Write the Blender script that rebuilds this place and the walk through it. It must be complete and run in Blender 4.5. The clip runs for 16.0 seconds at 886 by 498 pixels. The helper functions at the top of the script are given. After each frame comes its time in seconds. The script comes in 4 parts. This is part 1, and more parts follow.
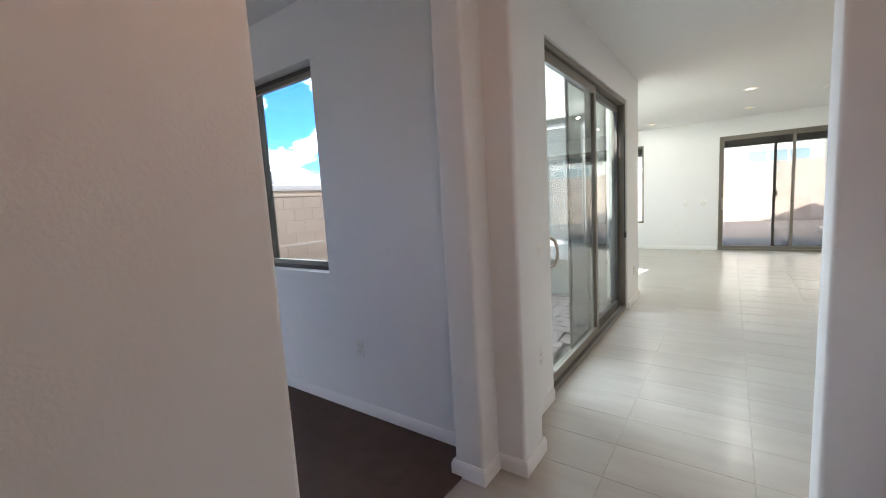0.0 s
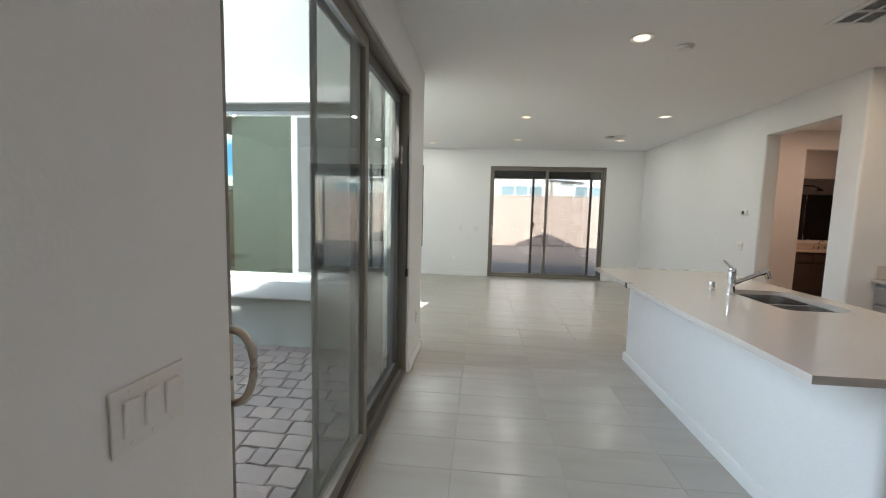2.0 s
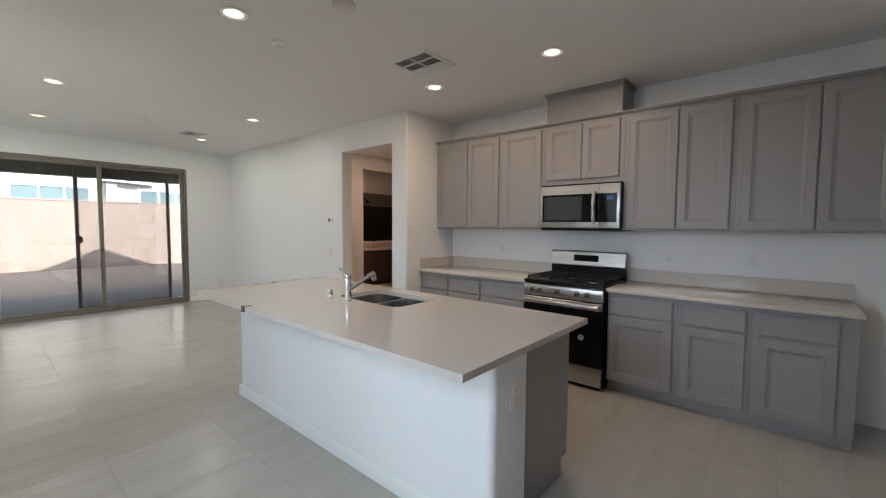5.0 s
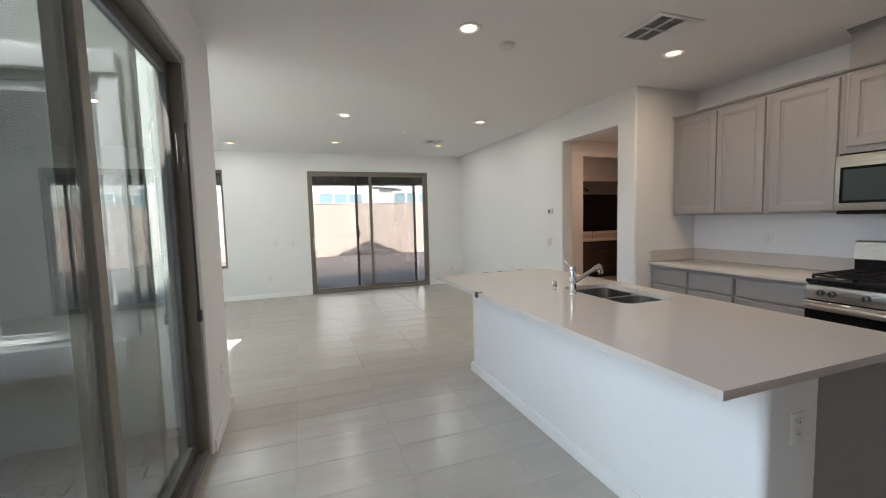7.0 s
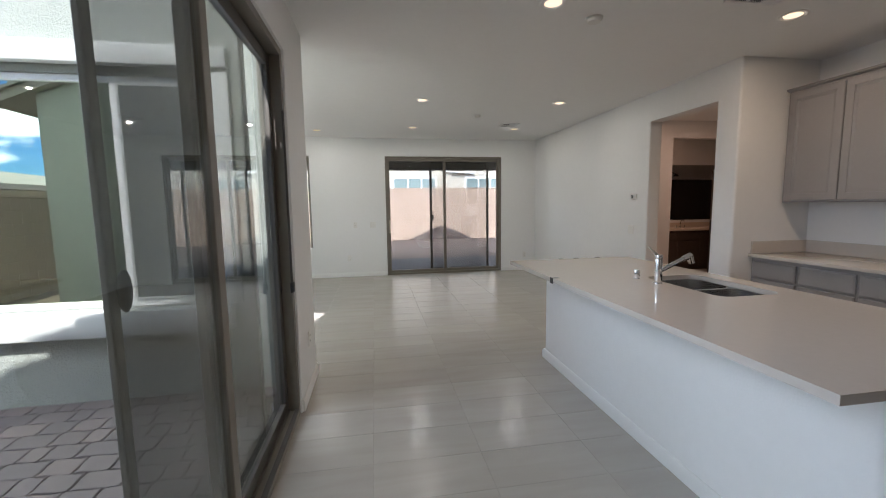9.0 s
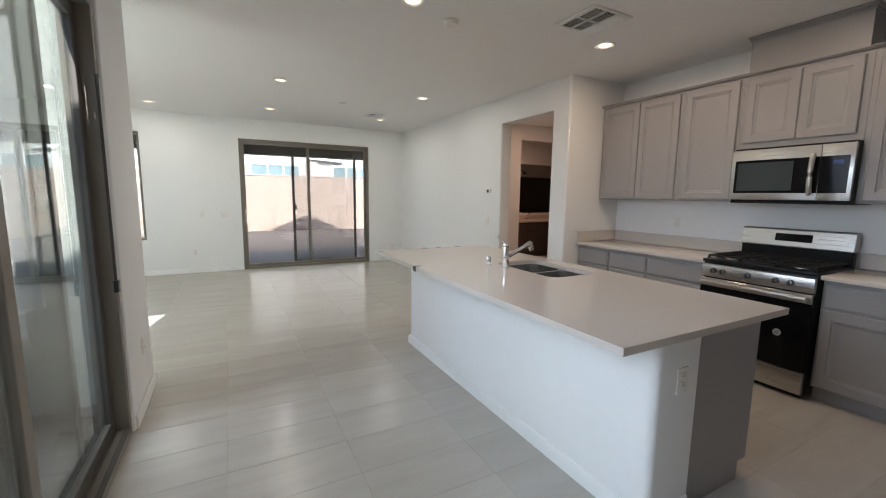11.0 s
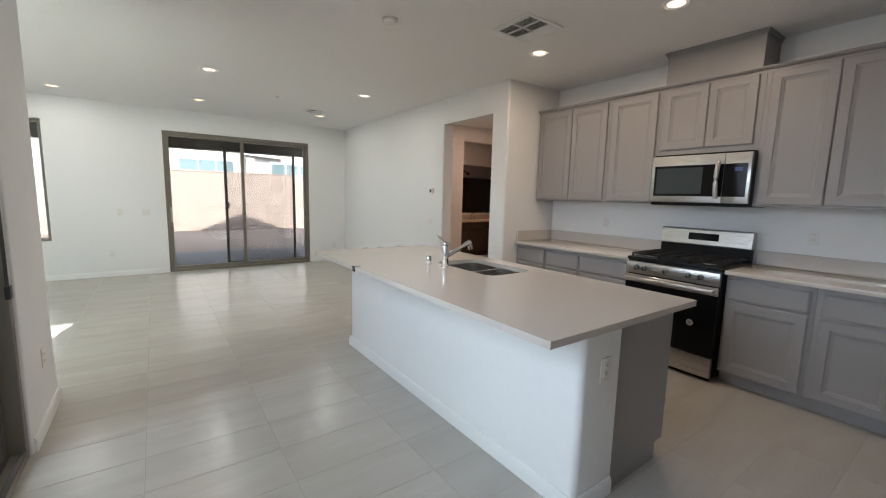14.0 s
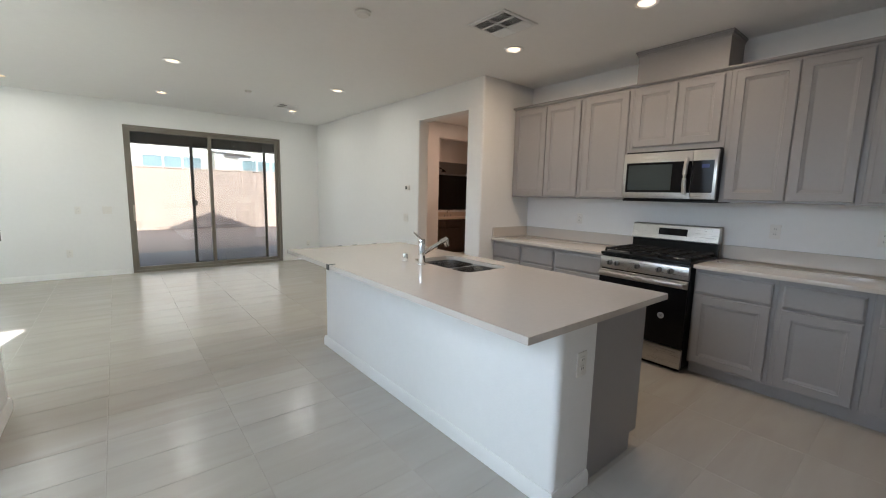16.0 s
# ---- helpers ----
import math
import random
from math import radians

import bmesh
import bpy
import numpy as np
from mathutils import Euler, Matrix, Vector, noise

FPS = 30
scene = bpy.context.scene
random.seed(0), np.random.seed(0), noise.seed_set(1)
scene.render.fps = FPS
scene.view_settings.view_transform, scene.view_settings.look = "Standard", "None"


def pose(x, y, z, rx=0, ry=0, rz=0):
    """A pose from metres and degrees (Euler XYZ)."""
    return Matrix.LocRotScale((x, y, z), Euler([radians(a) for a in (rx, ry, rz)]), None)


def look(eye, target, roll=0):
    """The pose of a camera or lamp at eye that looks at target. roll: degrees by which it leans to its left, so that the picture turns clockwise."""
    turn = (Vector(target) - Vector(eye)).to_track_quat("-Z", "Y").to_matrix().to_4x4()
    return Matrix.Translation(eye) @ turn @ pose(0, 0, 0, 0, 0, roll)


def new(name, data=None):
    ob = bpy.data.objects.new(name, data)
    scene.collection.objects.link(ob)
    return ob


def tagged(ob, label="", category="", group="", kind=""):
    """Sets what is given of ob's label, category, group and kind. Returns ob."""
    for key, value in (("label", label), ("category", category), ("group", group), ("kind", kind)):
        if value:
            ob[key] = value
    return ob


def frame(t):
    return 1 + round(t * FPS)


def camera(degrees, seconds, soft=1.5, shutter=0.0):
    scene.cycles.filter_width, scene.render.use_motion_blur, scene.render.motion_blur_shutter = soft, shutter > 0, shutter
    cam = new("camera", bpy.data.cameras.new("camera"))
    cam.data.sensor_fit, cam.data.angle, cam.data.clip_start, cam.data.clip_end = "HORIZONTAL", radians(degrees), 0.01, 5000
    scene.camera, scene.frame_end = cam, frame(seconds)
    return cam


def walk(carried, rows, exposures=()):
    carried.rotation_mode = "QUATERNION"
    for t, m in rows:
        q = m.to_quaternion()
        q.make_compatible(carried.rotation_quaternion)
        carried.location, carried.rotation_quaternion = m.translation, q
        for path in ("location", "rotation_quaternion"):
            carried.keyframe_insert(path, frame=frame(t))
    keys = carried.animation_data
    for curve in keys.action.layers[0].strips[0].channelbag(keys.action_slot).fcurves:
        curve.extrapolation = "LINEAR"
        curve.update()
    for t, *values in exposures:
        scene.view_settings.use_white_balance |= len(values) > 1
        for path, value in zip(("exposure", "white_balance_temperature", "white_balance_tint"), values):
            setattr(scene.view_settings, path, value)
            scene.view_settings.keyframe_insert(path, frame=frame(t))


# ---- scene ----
cam = camera(95.4, 16.0, soft=1.1)
PATH = [
    (0, (0.272, 3.953, 1.404), (-0.886, 5.567, 1.168), -3.4),
    (0.5, (0.088, 4.397, 1.4), (-0.632, 6.247, 1.158), -2.9),
    (1, (-0.028, 4.778, 1.411), (-0.486, 6.71, 1.17), -1.2),
    (1.5, (-0.05, 5.255, 1.395), (-0.356, 7.219, 1.172), 0.5),
    (2, (-0.095, 5.621, 1.429), (-0.282, 7.602, 1.236), 1.4),
    (2.5, (-0.151, 5.908, 1.451), (-0.184, 7.901, 1.289), 1.6),
    (3, (-0.145, 6.104, 1.452), (0.0, 8.094, 1.312), 1.4),
    (3.5, (-0.166, 6.233, 1.449), (0.2, 8.195, 1.318), 1.1),
    (4, (-0.129, 6.235, 1.444), (0.618, 8.087, 1.327), 1.2),
    (4.2, (-0.105, 6.227, 1.434), (0.83, 7.991, 1.322), 1.3),
    (4.7, (-0.082, 6.207, 1.428), (1.259, 7.686, 1.309), 0.6),
    (5.25, (-0.062, 6.187, 1.436), (1.532, 7.388, 1.314), -0.3),
    (5.8, (-0.042, 6.172, 1.445), (1.573, 7.345, 1.316), -1.2),
    (6.3, (-0.044, 6.158, 1.44), (1.313, 7.622, 1.315), -1.7),
    (6.5, (-0.066, 6.181, 1.432), (1.096, 7.804, 1.299), -1.7),
    (7, (-0.128, 6.229, 1.44), (0.538, 8.109, 1.284), -1.5),
    (7.5, (-0.177, 6.241, 1.426), (0.121, 8.209, 1.237), -1.2),
    (8, (-0.204, 6.236, 1.426), (-0.093, 8.222, 1.214), -1.0),
    (8.5, (-0.21, 6.242, 1.427), (-0.089, 8.227, 1.21), -1.0),
    (9, (-0.166, 6.218, 1.419), (0.162, 8.179, 1.201), -0.8),
    (9.5, (-0.143, 6.19, 1.425), (0.433, 8.091, 1.194), -0.1),
    (10, (-0.126, 6.173, 1.414), (0.63, 8.009, 1.166), 0.6),
    (10.2, (-0.14, 6.179, 1.417), (0.667, 7.99, 1.158), 0.7),
    (11.25, (-0.14, 6.164, 1.415), (0.797, 7.912, 1.154), 0.7),
    (12.3, (-0.121, 6.162, 1.414), (0.799, 7.918, 1.148), 1.0),
    (12.5, (-0.113, 6.161, 1.415), (0.793, 7.924, 1.149), 1.0),
    (13, (-0.128, 6.176, 1.413), (0.748, 7.955, 1.154), 1.2),
    (13.5, (-0.14, 6.17, 1.414), (0.791, 7.921, 1.158), 1.2),
    (14, (-0.106, 6.14, 1.415), (1.049, 7.752, 1.156), 1.4),
    (14.5, (-0.081, 6.12, 1.416), (1.275, 7.566, 1.155), 1.9),
    (15, (-0.082, 6.113, 1.418), (1.376, 7.458, 1.157), 2.3),
    (15.5, (-0.076, 6.118, 1.416), (1.339, 7.507, 1.154), 2.1),
    (16, (-0.09, 6.161, 1.408), (1.157, 7.701, 1.139), 1.3),
]
walk(cam, [(t, look(eye, target, roll)) for t, eye, target, roll in PATH],
     exposures=[(0, 3.45, 5900, 10.5), (0.5, 3.31, 5900, 9.5), (1.0, 3.11, 5900, 9.5), (1.5, 2.9, 5900, 10.5), (2.5, 2.8, 5900, 11), (3.0, 2.6, 5900, 12), (4.2, 2.73, 5900, 13.5), (6.3, 3.03, 5900, 11), (7.0, 2.9, 5900, 12.5), (7.5, 2.83, 5900, 14.5), (8.2, 2.49, 5900, 15), (9.0, 2.49, 5900, 15), (9.5, 2.73, 5900, 14.5), (10.2, 2.83, 5900, 14), (12.5, 3.03, 5900, 12), (14.5, 2.95, 5900, 11.5), (16.0, 2.99, 5900, 11)])

# ---- sky, sun, exposure ----
SUN = Vector((0.235, 1.0, -1.06)).normalized()      # the way the sunlight travels
world = bpy.data.worlds.new("sky")
scene.world = world
world.use_nodes = True
wn, wl = world.node_tree.nodes, world.node_tree.links
wn.clear()
w_out = wn.new("ShaderNodeOutputWorld")
w_bg = wn.new("ShaderNodeBackground")
w_sky = wn.new("ShaderNodeTexSky")
w_sky.sky_type = "NISHITA"
w_sky.sun_disc = False
w_sky.altitude, w_sky.dust_density, w_sky.ozone_density = 600, 0.25, 3.0
w_sky.sun_elevation = math.asin(-SUN.z)
w_sky.sun_rotation = math.atan2(-SUN.x, -SUN.y)
w_geo = wn.new("ShaderNodeTexCoord")
w_map = wn.new("ShaderNodeMapping")
w_map.inputs["Scale"].default_value = (1.0, 1.0, 2.6)
w_noise = wn.new("ShaderNodeTexNoise")
w_noise.inputs["Scale"].default_value = 3.1
w_noise.inputs["Detail"].default_value = 9
w_noise.inputs["Roughness"].default_value = 0.58
w_ramp = wn.new("ShaderNodeValToRGB")
w_ramp.color_ramp.elements[0].position = 0.465
w_ramp.color_ramp.elements[1].position = 0.60
w_mix = wn.new("ShaderNodeMixRGB")
w_mix.inputs["Color2"].default_value = (22.3, 23.0, 22.9, 1)
wl.new(w_geo.outputs["Generated"], w_map.inputs["Vector"])
wl.new(w_map.outputs["Vector"], w_noise.inputs["Vector"])
wl.new(w_noise.outputs["Fac"], w_ramp.inputs["Fac"])
wl.new(w_ramp.outputs["Color"], w_mix.inputs["Fac"])
w_blue = wn.new("ShaderNodeMixRGB")
w_blue.blend_type = "MULTIPLY"
w_blue.inputs["Fac"].default_value = 1.0
w_blue.inputs["Color2"].default_value = (0.22, 0.42, 0.70, 1)
wl.new(w_sky.outputs["Color"], w_blue.inputs["Color1"])
wl.new(w_blue.outputs["Color"], w_mix.inputs["Color1"])
wl.new(w_mix.outputs["Color"], w_bg.inputs["Color"])
w_bg.inputs["Strength"].default_value = 0.092
wl.new(w_bg.outputs["Background"], w_out.inputs["Surface"])

sun_data = bpy.data.lights.new("sun", "SUN")
sun_data.energy, sun_data.angle, sun_data.color = 2.4, radians(0.53), (1.0, 0.95, 0.87)
sun = new("sun", sun_data)
sun.rotation_euler = SUN.to_track_quat("-Z", "Y").to_euler()
sun.location = (0, 0, 20)

# added area lamp in the courtyard door, standing in for sky light
door_data = bpy.data.lights.new("courtyard_door_sky_fill", "AREA")
door_data.shape, door_data.size, door_data.size_y = "RECTANGLE", 2.28, 1.6
door_data.energy, door_data.color, door_data.spread = 1.85, (0.83, 0.92, 1.0), radians(80)
door_lamp = new("courtyard_door_sky_fill", door_data)
door_lamp.location = (-0.86, 7.78, 1.35)
door_lamp.rotation_euler = (radians(70), 0, radians(-90))

# lamp added inside the great room's south window in place of its sky light
sky_data = bpy.data.lights.new("south_window_sky_fill", "AREA")
sky_data.shape, sky_data.size, sky_data.size_y = "RECTANGLE", 2.36, 1.58
sky_data.energy, sky_data.color = 10.5, (0.86, 0.94, 1.0)
sky_lamp = new("south_window_sky_fill", sky_data)
sky_lamp.location = (-2.525, 9.625, 1.53)
sky_lamp.rotation_euler = (radians(90), 0, radians(180))

LAMP_POWER = 0.8
# power of the unseen lamp added in the hall
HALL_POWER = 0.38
KITCHEN_POWER = 1.2
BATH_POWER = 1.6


# ---- materials ----
def tree(name):
    m = bpy.data.materials.new(name)
    m.use_nodes = True
    nt = m.node_tree
    return m, nt, nt.nodes["Principled BSDF"]


def rgb(c):
    return (c[0], c[1], c[2], 1)


def surface(name, color, rough=0.6, metal=0.0, var=0.06, scale=3.0, bump=0.0, bump_scale=120.0, spec=0.5, piece=0.0, rough_var=0.06, other=None):
    """A plain material with broad and fine variation of its colour, gloss and relief."""
    m, nt, b = tree(name)
    n, k = nt.nodes, nt.links
    co = n.new("ShaderNodeTexCoord")
    big = n.new("ShaderNodeTexNoise")
    big.inputs["Scale"].default_value, big.inputs["Detail"].default_value = scale, 5
    fine = n.new("ShaderNodeTexNoise")
    fine.inputs["Scale"].default_value, fine.inputs["Detail"].default_value = scale * 23, 3
    geo = n.new("ShaderNodeNewGeometry")
    k.new(geo.outputs["Position"], big.inputs["Vector"])
    k.new(geo.outputs["Position"], fine.inputs["Vector"])
    add = n.new("ShaderNodeMath")
    add.operation = "ADD"
    k.new(big.outputs["Fac"], add.inputs[0])
    k.new(fine.outputs["Fac"], add.inputs[1])
    value = add.outputs["Value"]
    if piece:
        info = n.new("ShaderNodeObjectInfo")
        mul = n.new("ShaderNodeMath")
        mul.operation = "MULTIPLY_ADD"
        mul.inputs[1].default_value = piece / max(var, 0.01)
        k.new(info.outputs["Random"], mul.inputs[0])
        k.new(value, mul.inputs[2])
        value = mul.outputs["Value"]
    span = n.new("ShaderNodeMapRange")
    span.inputs["From Min"].default_value = 0.5
    span.inputs["From Max"].default_value = 1.5 + (piece / max(var, 0.01) if piece else 0)
    span.inputs["To Min"].default_value = 1 - var - piece
    span.inputs["To Max"].default_value = 1 + var + piece
    span.clamp = False
    k.new(value, span.inputs["Value"])
    mix = n.new("ShaderNodeVectorMath")
    mix.operation = "SCALE"
    mix.inputs[0].default_value = color
    if other:
        two = n.new("ShaderNodeMixRGB")
        two.inputs["Color1"].default_value, two.inputs["Color2"].default_value = rgb(color), rgb(other)
        which = n.new("ShaderNodeObjectInfo")
        k.new(which.outputs["Random"], two.inputs["Fac"])
        k.new(two.outputs["Color"], mix.inputs[0])
    k.new(span.outputs["Result"], mix.inputs["Scale"])
    k.new(mix.outputs["Vector"], b.inputs["Base Color"])
    rr = n.new("ShaderNodeMapRange")
    rr.inputs["To Min"].default_value = max(0.02, rough - rough_var)
    rr.inputs["To Max"].default_value = min(1, rough + rough_var)
    k.new(big.outputs["Fac"], rr.inputs["Value"])
    k.new(rr.outputs["Result"], b.inputs["Roughness"])
    b.inputs["Metallic"].default_value = metal
    b.inputs["Specular IOR Level"].default_value = spec
    if bump:
        tex = n.new("ShaderNodeTexNoise")
        tex.inputs["Scale"].default_value, tex.inputs["Detail"].default_value = bump_scale, 4
        k.new(geo.outputs["Position"], tex.inputs["Vector"])
        bp = n.new("ShaderNodeBump")
        bp.inputs["Strength"].default_value = bump
        bp.inputs["Distance"].default_value = 0.004
        k.new(tex.outputs["Fac"], bp.inputs["Height"])
        k.new(bp.outputs["Normal"], b.inputs["Normal"])
    return m


def tile_material():
    """Beige porcelain with soft streaks that run along each tile's long side."""
    m, nt, b = tree("porcelain_tile")
    n, k = nt.nodes, nt.links
    geo = n.new("ShaderNodeNewGeometry")
    info = n.new("ShaderNodeObjectInfo")
    shift = n.new("ShaderNodeVectorMath")
    shift.operation = "MULTIPLY_ADD"
    shift.inputs[1].default_value = (1.3, 7.5, 1.0)
    off = n.new("ShaderNodeVectorMath")
    off.operation = "SCALE"
    off.inputs[0].default_value = (17.0, 31.0, 5.0)
    k.new(info.outputs["Random"], off.inputs["Scale"])
    k.new(geo.outputs["Position"], shift.inputs[0])
    k.new(off.outputs["Vector"], shift.inputs[2])
    tex = n.new("ShaderNodeTexNoise")
    tex.inputs["Scale"].default_value, tex.inputs["Detail"].default_value, tex.inputs["Distortion"].default_value = 1.0, 6, 0.6
    k.new(shift.outputs["Vector"], tex.inputs["Vector"])
    ramp = n.new("ShaderNodeValToRGB")
    ramp.color_ramp.elements[0].position, ramp.color_ramp.elements[1].position = 0.3, 0.72
    ramp.color_ramp.elements[0].color = (0.425, 0.392, 0.345, 1)
    ramp.color_ramp.elements[1].color = (0.475, 0.445, 0.40, 1)
    k.new(tex.outputs["Fac"], ramp.inputs["Fac"])
    tone = n.new("ShaderNodeMapRange")
    tone.inputs["To Min"].default_value, tone.inputs["To Max"].default_value = 0.975, 1.02
    k.new(info.outputs["Random"], tone.inputs["Value"])
    sc = n.new("ShaderNodeVectorMath")
    sc.operation = "SCALE"
    k.new(ramp.outputs["Color"], sc.inputs[0])
    k.new(tone.outputs["Result"], sc.inputs["Scale"])
    k.new(sc.outputs["Vector"], b.inputs["Base Color"])
    rr = n.new("ShaderNodeMapRange")
    rr.inputs["To Min"].default_value, rr.inputs["To Max"].default_value = 0.235, 0.27
    k.new(tex.outputs["Fac"], rr.inputs["Value"])
    k.new(rr.outputs["Result"], b.inputs["Roughness"])
    b.inputs["Specular IOR Level"].default_value = 0.55
    return m


def glass_material(name, tint=(0.90, 0.94, 0.92), gloss=1.0, sheen=(0.97, 1.0, 0.98)):
    """Thin window glass: see-through, with a mirror gloss that grows towards grazing."""
    m, nt, b = tree(name)
    n, k = nt.nodes, nt.links
    n.remove(b)
    out = n["Material Output"]
    clear = n.new("ShaderNodeBsdfTransparent")
    clear.inputs["Color"].default_value = rgb(tint)
    mirror = n.new("ShaderNodeBsdfGlossy")
    mirror.inputs["Roughness"].default_value = 0.0
    mirror.inputs["Color"].default_value = rgb(sheen)
    face = n.new("ShaderNodeLayerWeight")
    face.inputs["Blend"].default_value = 0.5
    fifth = n.new("ShaderNodeMath")
    fifth.operation = "POWER"
    fifth.inputs[1].default_value = 5.0
    k.new(face.outputs["Facing"], fifth.inputs[0])
    twice = n.new("ShaderNodeMath")
    twice.operation = "MULTIPLY_ADD"
    twice.use_clamp = True
    twice.inputs[1].default_value = 0.96
    twice.inputs[2].default_value = 0.04 * gloss
    k.new(fifth.outputs["Value"], twice.inputs[0])
    mix = n.new("ShaderNodeMixShader")
    k.new(twice.outputs["Value"], mix.inputs["Fac"])
    k.new(clear.outputs["BSDF"], mix.inputs[1])
    k.new(mirror.outputs["BSDF"], mix.inputs[2])
    k.new(mix.outputs["Shader"], out.inputs["Surface"])
    return m


def screen_material(name, color, cover):
    """Fine dark insect mesh: a weave too fine to be seen as threads."""
    m, nt, b = tree(name)
    n, k = nt.nodes, nt.links
    out = n["Material Output"]
    b.inputs["Base Color"].default_value = rgb(color)
    b.inputs["Roughness"].default_value = 1.0
    b.inputs["Specular IOR Level"].default_value = 0.0
    clear = n.new("ShaderNodeBsdfTransparent")
    mix = n.new("ShaderNodeMixShader")
    mix.inputs["Fac"].default_value = cover
    k.new(clear.outputs["BSDF"], mix.inputs[1])
    k.new(b.outputs["BSDF"], mix.inputs[2])
    k.new(mix.outputs["Shader"], out.inputs["Surface"])
    return m


def stucco_material(name, color, relief=0.5):
    m, nt, b = tree(name)
    n, k = nt.nodes, nt.links
    geo = n.new("ShaderNodeNewGeometry")
    vor = n.new("ShaderNodeTexNoise")
    vor.inputs["Scale"].default_value, vor.inputs["Detail"].default_value, vor.inputs["Distortion"].default_value = 30, 3, 1.6
    k.new(geo.outputs["Position"], vor.inputs["Vector"])
    ramp = n.new("ShaderNodeValToRGB")
    ramp.color_ramp.elements[0].position, ramp.color_ramp.elements[1].position = 0.42, 0.58
    k.new(vor.outputs["Fac"], ramp.inputs["Fac"])
    bp = n.new("ShaderNodeBump")
    bp.inputs["Strength"].default_value, bp.inputs["Distance"].default_value = relief, 0.014
    k.new(ramp.outputs["Color"], bp.inputs["Height"])
    k.new(bp.outputs["Normal"], b.inputs["Normal"])
    big = n.new("ShaderNodeTexNoise")
    big.inputs["Scale"].default_value = 1.2
    k.new(geo.outputs["Position"], big.inputs["Vector"])
    span = n.new("ShaderNodeMapRange")
    span.inputs["To Min"].default_value, span.inputs["To Max"].default_value = 0.93, 1.07
    k.new(big.outputs["Fac"], span.inputs["Value"])
    sc = n.new("ShaderNodeVectorMath")
    sc.operation = "SCALE"
    sc.inputs[0].default_value = color
    k.new(span.outputs["Result"], sc.inputs["Scale"])
    k.new(sc.outputs["Vector"], b.inputs["Base Color"])
    b.inputs["Roughness"].default_value = 0.9
    return m


def brushed_material(name, color, rough=0.28):
    m, nt, b = tree(name)
    n, k = nt.nodes, nt.links
    geo = n.new("ShaderNodeNewGeometry")
    mp = n.new("ShaderNodeMapping")
    mp.inputs["Scale"].default_value = (3.0, 3.0, 420.0)
    k.new(geo.outputs["Position"], mp.inputs["Vector"])
    tex = n.new("ShaderNodeTexNoise")
    tex.inputs["Scale"].default_value, tex.inputs["Detail"].default_value = 1.0, 3
    k.new(mp.outputs["Vector"], tex.inputs["Vector"])
    rr = n.new("ShaderNodeMapRange")
    rr.inputs["To Min"].default_value, rr.inputs["To Max"].default_value = rough - 0.07, rough + 0.1
    k.new(tex.outputs["Fac"], rr.inputs["Value"])
    k.new(rr.outputs["Result"], b.inputs["Roughness"])
    b.inputs["Base Color"].default_value = rgb(color)
    b.inputs["Metallic"].default_value = 1.0
    return m


def glow_material(name, color, strength):
    m, nt, b = tree(name)
    b.inputs["Base Color"].default_value = rgb(color)
    b.inputs["Emission Color"].default_value = rgb(color)
    b.inputs["Emission Strength"].default_value = strength
    return m


PAINT = surface("wall_paint", (0.83, 0.825, 0.81), 0.75, var=0.02, scale=0.8, bump=0.25, bump_scale=90)
CEILING = surface("ceiling_paint", (0.87, 0.865, 0.85), 0.85, var=0.02, scale=0.7, bump=0.35, bump_scale=70)
TRIM = surface("trim_paint", (0.83, 0.825, 0.805), 0.45, var=0.02)
TILE = tile_material()
GROUT = surface("grout", (0.40, 0.372, 0.328), 0.9, var=0.06, scale=8)
CARPET = surface("brown_carpet", (0.105, 0.074, 0.06), 1.0, var=0.3, scale=9, bump=1.0, bump_scale=420, spec=0.1)
CABINET = surface("grey_cabinet_paint", (0.305, 0.29, 0.284), 0.42, var=0.03, scale=2.0, bump=0.05, bump_scale=60)
QUARTZ = surface("quartz", (0.60, 0.55, 0.495), 0.08, var=0.03, scale=30, rough_var=0.03, spec=0.5)
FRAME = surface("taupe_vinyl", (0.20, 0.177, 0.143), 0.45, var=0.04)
FRAME_DARK = surface("dark_vinyl", (0.07, 0.062, 0.052), 0.45, var=0.04)
FRAME_GREY = surface("grey_screen_frame", (0.36, 0.36, 0.345), 0.45, var=0.03)
FRAME_WHITE = surface("white_vinyl", (0.78, 0.77, 0.74), 0.45, var=0.03)
GLASS = glass_material("window_glass", (0.79, 0.815, 0.80), 1.2)
GLASS_COATED = glass_material("coated_window_glass", (0.12, 0.15, 0.12), 12.0, (0.87, 0.95, 0.74))
SCREEN_GREY = screen_material("grey_insect_mesh", (0.12, 0.125, 0.125), 0.6)
MESH = screen_material("insect_mesh", (0.03, 0.03, 0.03), 0.16)
MESH_DENSE = screen_material("dense_insect_mesh", (0.03, 0.034, 0.03), 0.48)
STUCCO = stucco_material("pale_green_stucco", (0.365, 0.375, 0.335))
STUCCO_TRIM = stucco_material("white_stucco_trim", (0.64, 0.63, 0.595), 0.18)
STUCCO_CREAM = stucco_material("cream_stucco", (0.50, 0.455, 0.385))
BLOCK = surface("tan_concrete_block", (0.37, 0.275, 0.22), 0.95, var=0.07, scale=5, bump=0.6, bump_scale=45, piece=0.04)
MORTAR = surface("mortar", (0.34, 0.25, 0.20), 0.95, var=0.08)
PAVER = surface("concrete_paver", (0.15, 0.122, 0.118), 0.9, var=0.16, scale=7, bump=0.8, bump_scale=60, piece=0.10, other=(0.18, 0.138, 0.125))
